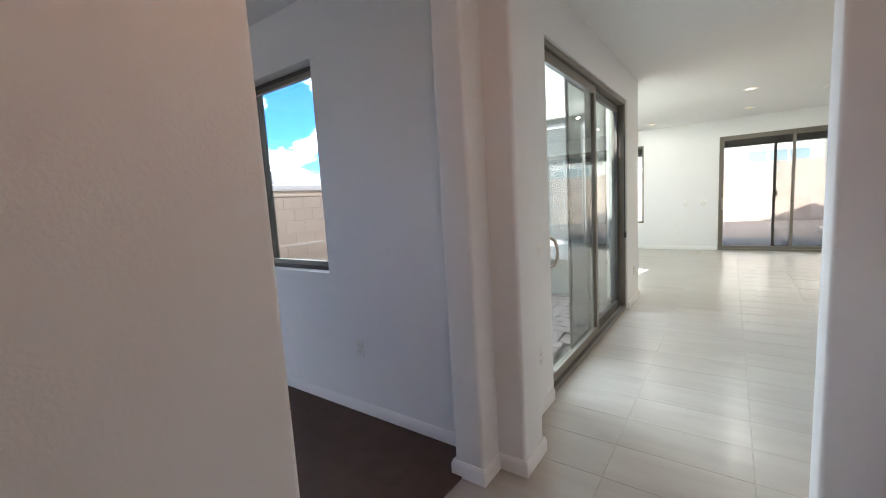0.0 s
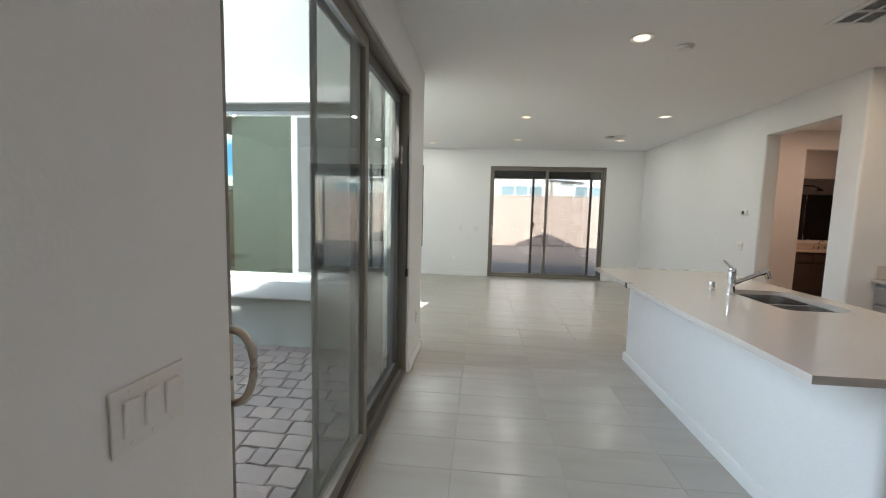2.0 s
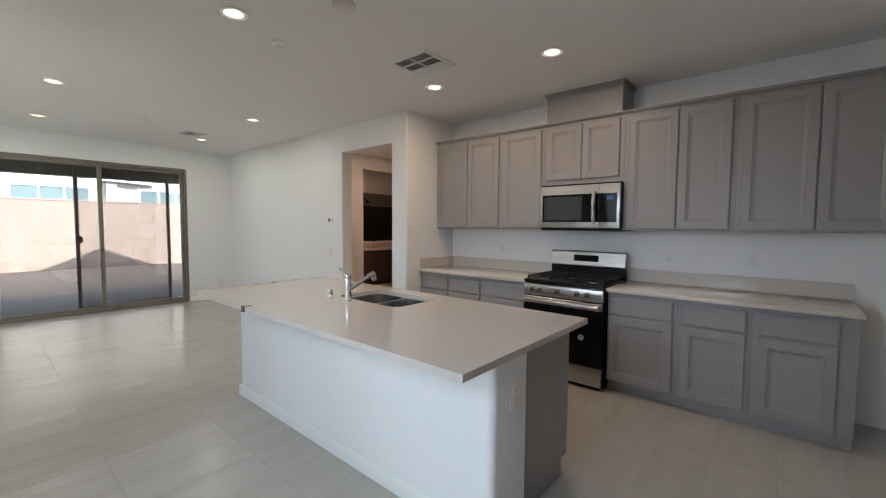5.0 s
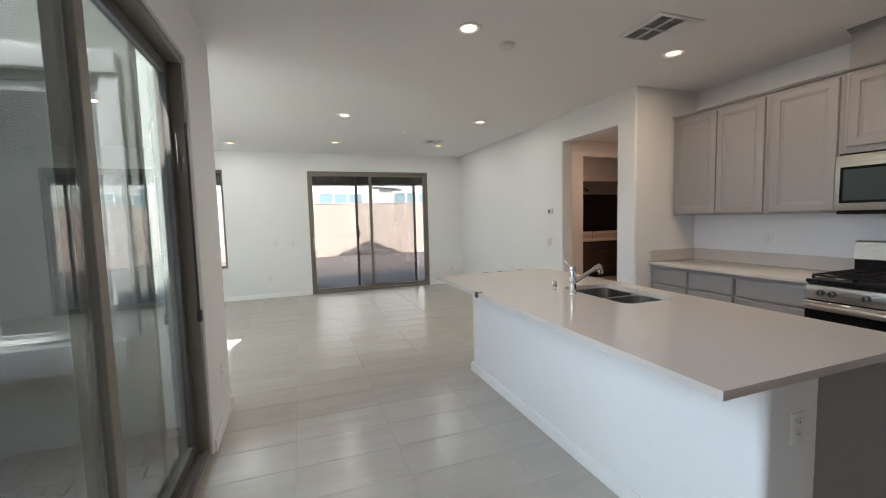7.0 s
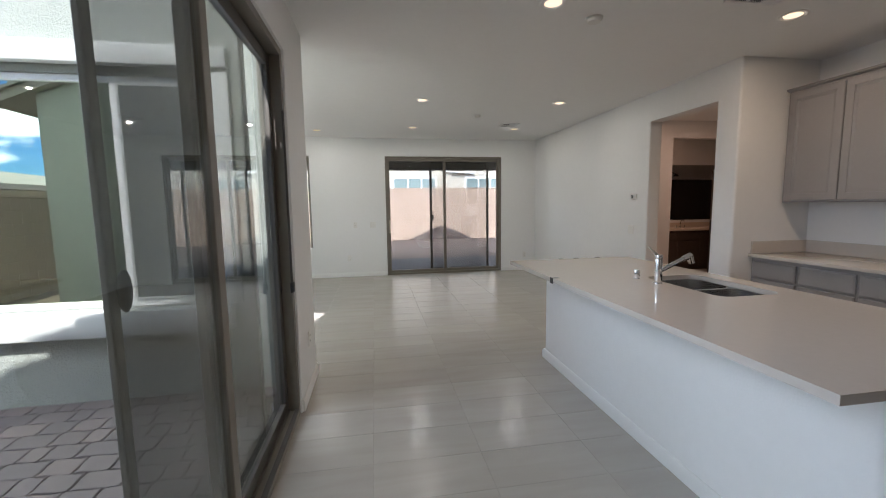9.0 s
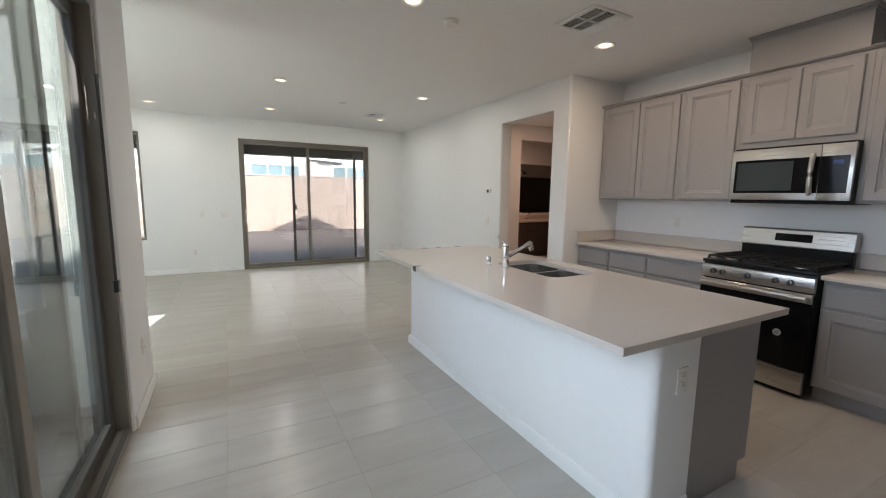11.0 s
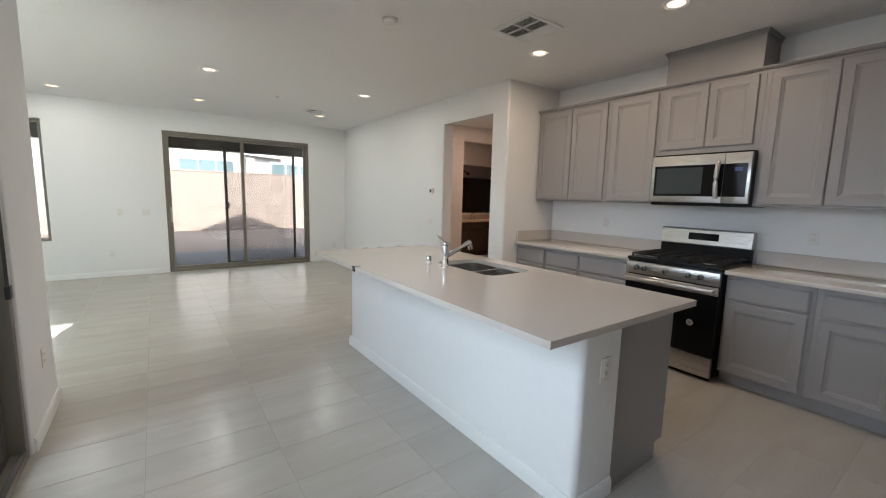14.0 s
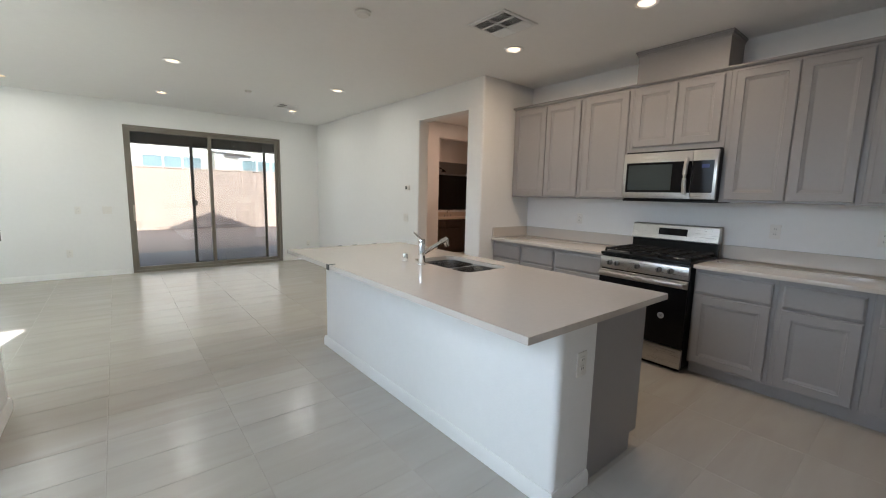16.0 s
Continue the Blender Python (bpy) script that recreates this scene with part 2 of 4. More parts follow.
# paver colour darkened to carry the shade under the patio roof
PATIO_PAVER = surface("shade_dark_paver", (0.10, 0.09, 0.092), 0.9, var=0.16, scale=7, bump=0.6, bump_scale=60)
SAND = surface("joint_sand", (0.05, 0.042, 0.036), 1.0, var=0.15, scale=20)
DIRT = surface("bare_dirt", (0.165, 0.115, 0.09), 1.0, var=0.2, scale=1.3, bump=1.0, bump_scale=18)
ROOF = surface("concrete_roof_tile", (0.30, 0.27, 0.25), 0.85, var=0.1, scale=3, piece=0.05)
STEEL = brushed_material("brushed_steel", (0.50, 0.48, 0.45))
KNOB = brushed_material("dark_steel", (0.20, 0.195, 0.19), 0.35)
SINK_STEEL = brushed_material("sink_steel", (0.40, 0.385, 0.37), 0.22)
CHROME = surface("chrome", (0.82, 0.82, 0.82), 0.07, metal=1.0, var=0.0, rough_var=0.02)
NICKEL = surface("satin_nickel", (0.50, 0.44, 0.36), 0.3, metal=1.0, var=0.02)
BLACK_GLASS = surface("black_glass", (0.006, 0.006, 0.007), 0.06, var=0.0, rough_var=0.02, spec=0.16)
MICRO_GLASS = surface("smoked_glass", (0.035, 0.045, 0.045), 0.10, var=0.0, rough_var=0.02)
BLACK = surface("black_enamel", (0.007, 0.007, 0.007), 0.3, var=0.05, spec=0.2)
IRON = surface("cast_iron", (0.010, 0.010, 0.010), 0.6, var=0.1, bump=0.3, bump_scale=200, spec=0.25)
PLASTIC = surface("white_plastic", (0.80, 0.78, 0.74), 0.35, var=0.01)
DARK_PLASTIC = surface("dark_plastic", (0.018, 0.017, 0.016), 0.4, var=0.05)
SLOT = surface("dark_slot_plastic", (0.05, 0.05, 0.05), 0.7, var=0.02)
STICKER = surface("grey_sticker", (0.33, 0.33, 0.33), 0.5, var=0.05)
DISPLAY = glow_material("blue_display", (0.03, 0.05, 0.16), 0.01)
LENS = glow_material("lamp_lens", (1.0, 0.76, 0.47), 0.24)
MIRROR = surface("mirror_silver", (0.9, 0.9, 0.9), 0.02, metal=1.0, var=0.0, rough_var=0.0)
DARK_WOOD = surface("dark_stained_wood", (0.085, 0.06, 0.047), 0.4, var=0.2, scale=8)
SHOWER = surface("dark_shower_tile", (0.05, 0.042, 0.038), 0.35, var=0.1)
CREAM_TOP = surface("cream_vanity_top", (0.66, 0.56, 0.46), 0.3, var=0.03)
VENT_DARK = surface("duct_shade_grey", (0.10, 0.098, 0.094), 0.8, var=0.05)
WOODPOLE = surface("weathered_pole", (0.16, 0.12, 0.09), 0.9, var=0.2, scale=6)
TEAL = surface("teal_blind", (0.15, 0.20, 0.20), 0.7, var=0.12, scale=5)
# shade of the covered patio is put into this dark colour
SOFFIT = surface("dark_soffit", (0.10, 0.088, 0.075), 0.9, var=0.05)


# ---- mesh helpers ----
def finish(bm, name, mat, smooth=True, angle=35):
    bmesh.ops.recalc_face_normals(bm, faces=bm.faces[:])
    if smooth:
        lim = radians(angle)
        for f in bm.faces:
            f.smooth = True
        for e in bm.edges:
            e.smooth = len(e.link_faces) == 2 and e.calc_face_angle(0) < lim
    me = bpy.data.meshes.new(name)
    bm.to_mesh(me)
    bm.free()
    me.materials.append(mat)
    return me


def part(name, bm, mat, parent=None, label="", smooth=True):
    ob = new(name, finish(bm, name, mat, smooth))
    if parent is not None:
        ob.parent = parent
    return tagged(ob, label)


def thing(name, label, category, group="", at=(0, 0, 0)):
    ob = new(name)
    ob.location = at
    ob.empty_display_size = 0.1
    return tagged(ob, label, category, group)


def structure(name, bm, mat, label="", parent=None):
    return tagged(part(name, bm, mat, parent), label, "", "", "structure")


def box(x0, x1, y0, y1, z0, z1, bevel=0.0, segs=2, bm=None):
    own = bmesh.new()
    bmesh.ops.create_cube(own, size=1.0)
    for v in own.verts:
        v.co = Vector(((x0 + x1) / 2 + v.co.x * (x1 - x0), (y0 + y1) / 2 + v.co.y * (y1 - y0), (z0 + z1) / 2 + v.co.z * (z1 - z0)))
    if bevel:
        bmesh.ops.bevel(own, geom=own.edges[:], offset=bevel, segments=segs, affect="EDGES", profile=0.5)
    if bm is None:
        return own
    return merge(bm, own)


def merge(bm, other):
    tmp = bpy.data.meshes.new("tmp")
    other.to_mesh(tmp)
    other.free()
    bm.from_mesh(tmp)
    bpy.data.meshes.remove(tmp)
    return bm


def prism(pts, z0, z1, bm=None):
    """An upright block over an outline of (x, y) or (x, y, radius) corners."""
    out = []
    n = len(pts)
    for i, p in enumerate(pts):
        c = Vector(p[:2])
        if len(p) < 3:
            out.append(c)
            continue
        r = p[2]
        a = (Vector(pts[i - 1][:2]) - c).normalized()
        b = (Vector(pts[(i + 1) % n][:2]) - c).normalized()
        mid = c + (a + b) * r
        for k in range(7):
            t = k / 6 * math.pi / 2
            out.append(mid - b * r * math.cos(t) - a * r * math.sin(t))
    own = bmesh.new()
    low = [own.verts.new((p.x, p.y, z0)) for p in out]
    top = [own.verts.new((p.x, p.y, z1)) for p in out]
    own.faces.new(low[::-1])
    own.faces.new(top)
    for i in range(len(out)):
        j = (i + 1) % len(out)
        own.faces.new((low[i], low[j], top[j], top[i]))
    return own if bm is None else merge(bm, own)


def tube(x, y, z0, z1, r0, r1=None, segs=24, bm=None, bevel=0.0):
    own = bmesh.new()
    bmesh.ops.create_cone(own, cap_ends=True, segments=segs, radius1=r0, radius2=r0 if r1 is None else r1, depth=z1 - z0)
    bmesh.ops.translate(own, verts=own.verts[:], vec=(x, y, (z0 + z1) / 2))
    if bevel:
        rim = [e for e in own.edges if len(e.link_faces) == 2 and e.calc_face_angle(0) > 1.0]
        bmesh.ops.bevel(own, geom=rim, offset=bevel, segments=2, affect="EDGES", profile=0.5)
    return own if bm is None else merge(bm, own)


def rod(a, b, r0, r1=None, segs=16, bm=None):
    a, b = Vector(a), Vector(b)
    own = bmesh.new()
    bmesh.ops.create_cone(own, cap_ends=True, segments=segs, radius1=r0, radius2=r0 if r1 is None else r1, depth=(b - a).length)
    q = (b - a).to_track_quat("Z", "Y").to_matrix().to_4x4()
    bmesh.ops.transform(own, matrix=Matrix.Translation((a + b) / 2) @ q, verts=own.verts[:])
    return own if bm is None else merge(bm, own)


def sweep(points, r, segs=10, flat=1.0):
    """A round bar along a path."""
    own = bmesh.new()
    rings = []
    pts = [Vector(p) for p in points]
    for i, p in enumerate(pts):
        d = (pts[min(i + 1, len(pts) - 1)] - pts[max(i - 1, 0)]).normalized()
        q = d.to_track_quat("Z", "Y")
        rings.append([own.verts.new(p + q @ Vector((math.cos(2 * math.pi * k / segs) * r, math.sin(2 * math.pi * k / segs) * r * flat, 0))) for k in range(segs)])
    for a, b in zip(rings, rings[1:]):
        for k in range(segs):
            own.faces.new((a[k], a[(k + 1) % segs], b[(k + 1) % segs], b[k]))
    own.faces.new(rings[0][::-1])
    own.faces.new(rings[-1])
    return own


# ---- large structure ----
CEIL = 2.745


def wall_x(xa, xb, y0, y1, top, holes=(), z0=0.0):
    """A wall between the planes xa and xb, from y0 to y1; holes are (y0, y1, z0, z1)."""
    bm = bmesh.new()
    cuts = sorted(holes)
    y = y0
    for a, b, lo, hi in cuts:
        if a > y:
            box(xa, xb, y, a, z0, top, bm=bm)
        if lo > z0:
            box(xa, xb, a, b, z0, lo, bm=bm)
        if hi < top:
            box(xa, xb, a, b, hi, top, bm=bm)
        y = b
    if y < y1:
        box(xa, xb, y, y1, z0, top, bm=bm)
    return bm


def wall_y(ya, yb, x0, x1, top, holes=(), z0=0.0):
    bm = wall_x(ya, yb, x0, x1, top, holes, z0)
    for v in bm.verts:
        v.co.x, v.co.y = v.co.y, v.co.x
    bmesh.ops.reverse_faces(bm, faces=bm.faces[:])
    return bm


R = 0.022      # bullnose corners

# passage to the courtyard side, with its glass door
bm = bmesh.new()
prism([(-0.82, 5.93), (-0.70, 5.93), (-0.70, 6.535, 0.012), (-0.82, 6.535)], 0, 2.40, bm)
prism([(-0.82, 9.0), (-0.70, 9.0, 0.012), (-0.70, 9.70, R), (-0.82, 9.70)], 0, 2.40, bm)
prism([(-0.82, 5.93), (-0.70, 5.93), (-0.70, 9.70, R), (-0.82, 9.70)], 2.40, CEIL, bm)
structure("wall_courtyard", bm, PAINT, "white painted wall with bullnose corners round a glass sliding door")

# stepped pier between passage, hall and bedroom
bm = prism([(-0.86, 5.525, R), (-0.69, 5.525, R), (-0.69, 5.69), (-0.54, 5.69, R), (-0.54, 5.93, R), (-0.86, 5.93)], 0, CEIL)
structure("wall_pier_west", bm, PAINT, "stepped white pier with rounded corners")
bm = prism([(0.56, 5.85, R), (0.74, 5.85), (0.74, 5.6), (0.90, 5.6), (0.90, 6.05, R), (0.56, 6.05, R)], 0, CEIL)
structure("wall_pier_east", bm, PAINT, "white pier with rounded corners beside the kitchen")
structure("wall_hall_east", wall_x(0.74, 0.90, 1.6, 5.6, CEIL), PAINT, "plain white hall wall")
bm = prism([(-0.86, 1.6), (-0.69, 1.6), (-0.69, 4.55, R), (-0.86, 4.55, R)], 0, CEIL)
structure("wall_hall_west", bm, PAINT, "white hall wall ending in a rounded corner")
structure("wall_hall_south", wall_y(1.44, 1.6, -5.0, 4.25, CEIL), PAINT, "plain white wall closing the hall")
structure("wall_bedroom_north", wall_y(5.72, 5.86, -4.8, -0.86, CEIL, [(-3.49, -1.97, 0.95, 2.37)]), PAINT, "white bedroom wall with a deep window opening")
# the west opening is made up, to let more daylight into the bedroom
structure("wall_bedroom_west", wall_x(-5.0, -4.8, 1.6, 5.858, CEIL, [(2.9, 4.7, 0.9, 2.37)]), PAINT, "white bedroom wall with an unseen opening added for daylight")

# great room
structure("wall_great_south", wall_y(9.56, 9.70, -4.8, -0.82, CEIL, [(-3.75, -1.30, 0.69, 2.365)]), PAINT, "white wall with a wide window to the courtyard")
# tall west opening is added out of view to brighten the great room
structure("wall_great_west", wall_x(-5.0, -4.8, 9.562, 14.64, CEIL, [(9.9, 11.4, 0.1, 2.5)]), PAINT, "white wall with a tall unseen opening added for daylight")
structure("wall_north", wall_y(14.46, 14.64, -4.8, 3.40, CEIL, [(-2.9, -1.39, 0.60, 2.40), (0.06, 2.475, 0, 2.395)]), PAINT, "white wall with a window and a glass patio door")
bm = bmesh.new()
prism([(3.23, 9.585, R), (4.09, 9.585), (4.09, 9.75), (3.40, 9.75), (3.40, 9.85, R), (3.23, 9.85, R)], 0, 2.405, bm)
prism([(3.23, 10.84, R), (3.40, 10.84, R), (3.40, 14.46), (3.23, 14.46)], 0, 2.405, bm)
prism([(3.23, 9.585, R), (4.09, 9.585), (4.09, 9.75), (3.40, 9.75), (3.40, 14.46), (3.23, 14.46)], 2.405, CEIL, bm)
structure("wall_east", bm, PAINT, "white wall with a cased opening and bullnose corners")

# kitchen
structure("wall_kitchen_east", wall_x(4.09, 4.25, 1.6, 9.75, CEIL), PAINT, "white kitchen wall behind the cabinets")
structure("wall_kitchen_south", wall_y(4.44, 4.60, 0.90, 4.09, CEIL), PAINT, "plain white kitchen wall")

# lobby and bathroom beyond the opening
structure("wall_lobby_north", wall_y(12.30, 12.44, 3.40, 9.0, CEIL, [(4.74, 6.0, 0, 2.47)]), PAINT, "lobby wall with an opening to the bathroom")
structure("wall_lobby_east", wall_x(7.25, 7.40, 9.6, 12.30, CEIL), PAINT, "plain lobby wall")
structure("wall_bath_north", wall_y(14.10, 14.25, 3.40, 9.0, CEIL), PAINT, "bathroom wall behind the vanity")
structure("wall_bath_east", wall_x(9.0, 9.15, 12.30, 14.25, CEIL), PAINT, "plain bathroom wall")
structure("wall_bath_south", wall_y(9.58, 9.72, 4.25, 7.4, CEIL), PAINT, "plain lobby wall")

# ceilings and floors
bm = bmesh.new()
box(-5.0, 7.4, 1.44, 5.86, CEIL, CEIL + 0.06, bm=bm)
box(-0.82, 7.4, 5.86, 9.56, CEIL, CEIL + 0.06, bm=bm)
box(-5.0, 9.15, 9.56, 14.64, CEIL, CEIL + 0.06, bm=bm)
structure("ceiling", bm, CEILING, "flat white painted ceiling")
bm = bmesh.new()
box(-0.86, 7.4, 1.44, 9.70, -0.12, -0.0014, bm=bm)
box(-5.0, 9.15, 9.70, 14.64, -0.12, -0.0014, bm=bm)
floor = structure("floor", bm, GROUT, "beige porcelain floor tiles with thin grout joints")
structure("bedroom_floor", box(-4.8, -0.813, 1.6, 5.72, -0.12, 0.009), CARPET, "dark brown bedroom carpet")


# baseboards
def baseboard(pts, mat=TRIM):
    """Skirting 83 mm high along a line of points, on its left side."""
    bm = bmesh.new()
    prof = [(0, 0), (0.014, 0), (0.014, 0.062), (0.010, 0.072), (0.006, 0.083), (0, 0.083)]
    n = len(pts)
    rings = []
    for i in range(n):
        p = Vector(pts[i])
        da = (p - Vector(pts[i - 1])).normalized() if i else None
        db = (Vector(pts[i + 1]) - p).normalized() if i < n - 1 else None
        da, db = da or db, db or da
        na, nb = Vector((-da.y, da.x)), Vector((-db.y, db.x))
        nn = (na + nb) / (1 + na.dot(nb))
        rings.append([bm.verts.new((p.x + nn.x * d, p.y + nn.y * d, z)) for d, z in prof])
    for a, b in zip(rings, rings[1:]):
        for k in range(len(prof)):
            j = (k + 1) % len(prof)
            bm.faces.new((a[k], a[j], b[j], b[k]))
    bm.faces.new(rings[0])
    bm.faces.new(rings[-1][::-1])
    return structure("baseboard", bm, mat, "white painted baseboard")


baseboard([(-0.70, 6.515), (-0.70, 5.93), (-0.54, 5.93), (-0.54, 5.69), (-0.69, 5.69), (-0.69, 5.525), (-0.86, 5.525), (-0.86, 5.72), (-4.8, 5.72)])
baseboard([(-4.8, 9.70), (-0.70, 9.70), (-0.70, 9.02)])
baseboard([(0.04, 14.46), (-4.8, 14.46), (-4.8, 9.70)])
baseboard([(3.23, 10.84), (3.23, 14.46), (2.50, 14.46)])
baseboard([(3.46, 9.585), (3.23, 9.585), (3.23, 9.85), (3.40, 9.85)])
baseboard([(3.40, 13.0), (3.40, 10.84), (3.23, 10.84)])
baseboard([(0.90, 4.6), (0.90, 6.05), (0.56, 6.05), (0.56, 5.85), (0.74, 5.85), (0.74, 1.6)][::-1])
baseboard([(-0.69, 1.6), (-0.69, 4.55), (-0.86, 4.55)][::-1])

# outside skins of stucco, roofs
structure("wall_stucco_north", wall_y(9.52, 9.56, -5.0, -0.86, 3.3, [(-3.75, -1.30, 0.69, 2.365)], -0.05), STUCCO, "pale green stucco wall of the courtyard")
bm = bmesh.new()
RIDGE_X, EAVE_X, EAVE_Z, SLOPE = 1.5, -5.50, 3.067, 0.42


def roof_z(x):
    return EAVE_Z + SLOPE * (min(x, 2 * RIDGE_X - x) - EAVE_X)


for y0, y1 in ((9.521, 9.559), (5.861, 5.899)):
    own = bmesh.new()
    quad = [(-4.6, 3.3), (-0.86, 3.3), (-0.86, roof_z(-0.86) - 0.18), (-4.6, roof_z(-4.6) - 0.14)]
    fr = [own.verts.new((x, y0, z)) for x, z in quad]
    bk = [own.verts.new((x, y1, z)) for x, z in quad]
    own.faces.new(fr)
    own.faces.new(bk[::-1])
    for i in range(4):
        j = (i + 1) % 4
        own.faces.new((fr[i], fr[j], bk[j], bk[i]))
    structure("wall_gable", own, STUCCO, "pale green stucco gable wall")
structure("wall_stucco_south", wall_y(5.86, 5.90, -5.0, -0.86, 3.3, [(-3.49, -1.97, 0.95, 2.37)], -0.05), STUCCO, "pale green stucco wall of the bedroom wing")
structure("wall_stucco_east", wall_x(-0.86, -0.82, 5.90, 9.52, 4.8, [(6.535, 9.0, 0, 2.40)], -0.05), STUCCO, "pale green stucco wall round the courtyard door")
# repeats the added bedroom opening
structure("wall_stucco_west", wall_x(-5.04, -5.0, 1.44, 5.858, 3.1, [(2.9, 4.7, 0.9, 2.37)], -0.05), STUCCO, "pale green stucco outside wall")


def roof_sheet(name, x0, x1, y0, y1):
    bm = bmesh.new()
    th = 0.16
    quad = [(x0, y0), (x1, y0), (x1, y1), (x0, y1)]
    low = [bm.verts.new((x, y, roof_z(x) - th)) for x, y in quad]
    top = [bm.verts.new((x, y, roof_z(x))) for x, y in quad]
    bm.faces.new(low[::-1])
    bm.faces.new(top)
    for i in range(4):
        j = (i + 1) % 4
        bm.faces.new((low[i], low[j], top[j], top[i]))
    return structure(name, bm, ROOF, "brown concrete tile roof")


roof_sheet("roof_south", EAVE_X, RIDGE_X, 0.8, 6.05)
roof_sheet("roof_middle", -1.0, RIDGE_X, 6.05, 9.42)
roof_sheet("roof_north", EAVE_X, RIDGE_X, 9.42, 18.65)
roof_sheet("roof_east", RIDGE_X, 2 * RIDGE_X - EAVE_X, 0.8, 18.65)
# lifted butt ends of the tile courses along the courtyard rake
rake = bmesh.new()
x = EAVE_X
while x < -1.3:
    side = [(x, roof_z(x) - 0.03), (x + 0.30, roof_z(x + 0.30) - 0.03), (x + 0.30, roof_z(x + 0.30) + 0.008), (x, roof_z(x) + 0.048)]
    fr = [rake.verts.new((px, 5.98, pz)) for px, pz in side]
    bk = [rake.verts.new((px, 6.11, pz)) for px, pz in side]
    rake.faces.new(fr)
    rake.faces.new(bk[::-1])
    for i in range(4):
        j = (i + 1) % 4
        rake.faces.new((fr[i], bk[i], bk[j], fr[j]))
    x += 0.305
structure("roof_rake", rake, ROOF, "stepped ends of the roof tiles")

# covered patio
structure("patio_ceiling", box(-5.0, 7.6, 14.64, 17.3, 2.62, 2.70), SOFFIT, "patio ceiling coloured dark for the shade under the roof")
structure("patio_beam", box(-5.0, 7.6, 17.05, 17.3, 2.35, 2.62), SOFFIT, "patio beam coloured dark for its shade")
for px in (-4.7, 7.3):
    structure("patio_post", box(px - 0.15, px + 0.15, 17.03, 17.33, -0.06, 2.35, 0.01), STUCCO, "stucco patio post")

# ground
structure("ground", box(-400, 400, -400, 400, -0.30, -0.085), DIRT, "bare brown dirt yard")


# ---- windows and glass doors ----
def frame_rect(axis, plane0, plane1, a0, a1, z0, z1, w, wz=None):
    """Four bars round an opening. axis 'x': the frame stands in a plane of constant x."""
    wz = w if wz is None else wz
    bm = bmesh.new()
    for lo, hi, b, t in ((a0, a0 + w, z0, z1), (a1 - w, a1, z0, z1), (a0 + w, a1 - w, z0, z0 + wz), (a0 + w, a1 - w, z1 - wz, z1)):
        if axis == "x":
            box(plane0, plane1, lo, hi, b, t, 0.003, 1, bm=bm)
        else:
            box(lo, hi, plane0, plane1, b, t, 0.003, 1, bm=bm)
    return bm


def pane(axis, plane, a0, a1, z0, z1, mat, parent, name="pane"):
    if axis == "x":
        bm = box(plane - 0.003, plane + 0.003, a0, a1, z0, z1)
    else:
        bm = box(a0, a1, plane - 0.003, plane + 0.003, z0, z1)
    ob = part(name, bm, mat, parent, smooth=False)
    ob.visible_shadow = False
    return ob


def door_panel(axis, plane, a0, a1, z0, z1, parent, mat, w=0.065, depth=0.036, glass=GLASS, rail=0.075):
    fr = part("panel_frame", frame_rect(axis, plane - depth / 2, plane + depth / 2, a0, a1, z0, z1, w, rail), mat, parent)
    pane(axis, plane, a0 + w - 0.004, a1 - w + 0.004, z0 + rail - 0.004, z1 - rail + 0.004, glass, fr, "glass")
    return fr


def screen_door(axis, plane, a0, a1, z0, z1, parent, mesh=MESH, w=0.05):
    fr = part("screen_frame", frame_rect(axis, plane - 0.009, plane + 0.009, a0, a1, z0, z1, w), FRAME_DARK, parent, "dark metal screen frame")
    ob = pane(axis, plane, a0 + w - 0.002, a1 - w + 0.002, z0 + w - 0.002, z1 - w + 0.002, mesh, fr, "screen_mesh")
    return fr


# courtyard sliding door
slider = tagged(new("door_courtyard"), "two-panel taupe glass sliding door to the courtyard", "door", "", "structure")
part("frame", frame_rect("x", -0.855, -0.715, 6.497, 8.998, 0.0, 2.398, 0.045), FRAME, slider)
bm = box(-0.74, -0.712, 6.57, 8.95, 0.045, 0.058, 0.002, 1)
box(-0.79, -0.772, 6.57, 8.95, 0.045, 0.062, 0.002, 1, bm=bm)
part("sill_track", bm, FRAME_DARK, slider)
near = door_panel("x", -0.755, 6.533, 7.86, 0.05, 2.35, slider, FRAME)
# far panel: the door's taupe vinyl darkened, its shade put into the colour
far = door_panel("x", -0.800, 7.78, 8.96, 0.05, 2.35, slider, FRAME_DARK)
screen = screen_door("x", -0.838, 7.335, 8.615, 0.05, 2.35, slider, MESH_DENSE, 0.042)
# pull handle on the leading stile
hy = 6.566
bm = box(-0.737, -0.727, hy - 0.018, hy + 0.018, 0.905, 1.125, 0.004, 2)
part("handle_plate", bm, NICKEL, near, "satin nickel handle plate")
pts = []
for i in range(15):
    a = math.pi * i / 14
    pts.append((-0.727 + 0.058 * math.sin(a) ** 0.7, hy + 0.012 * math.sin(a), 1.015 - 0.098 * math.cos(a)))
part("pull_handle", sweep(pts, 0.0105, 12), NICKEL, near, "curved satin nickel pull handle")
bm = tube(0, 0, -0.003, 0.003, 0.006, segs=12)
bmesh.ops.transform(bm, matrix=Matrix.Translation((-0.726, hy, 0.985)) @ Matrix.Rotation(math.pi / 2, 4, "Y"), verts=bm.verts[:])
part("screw", bm, DARK_PLASTIC, near)


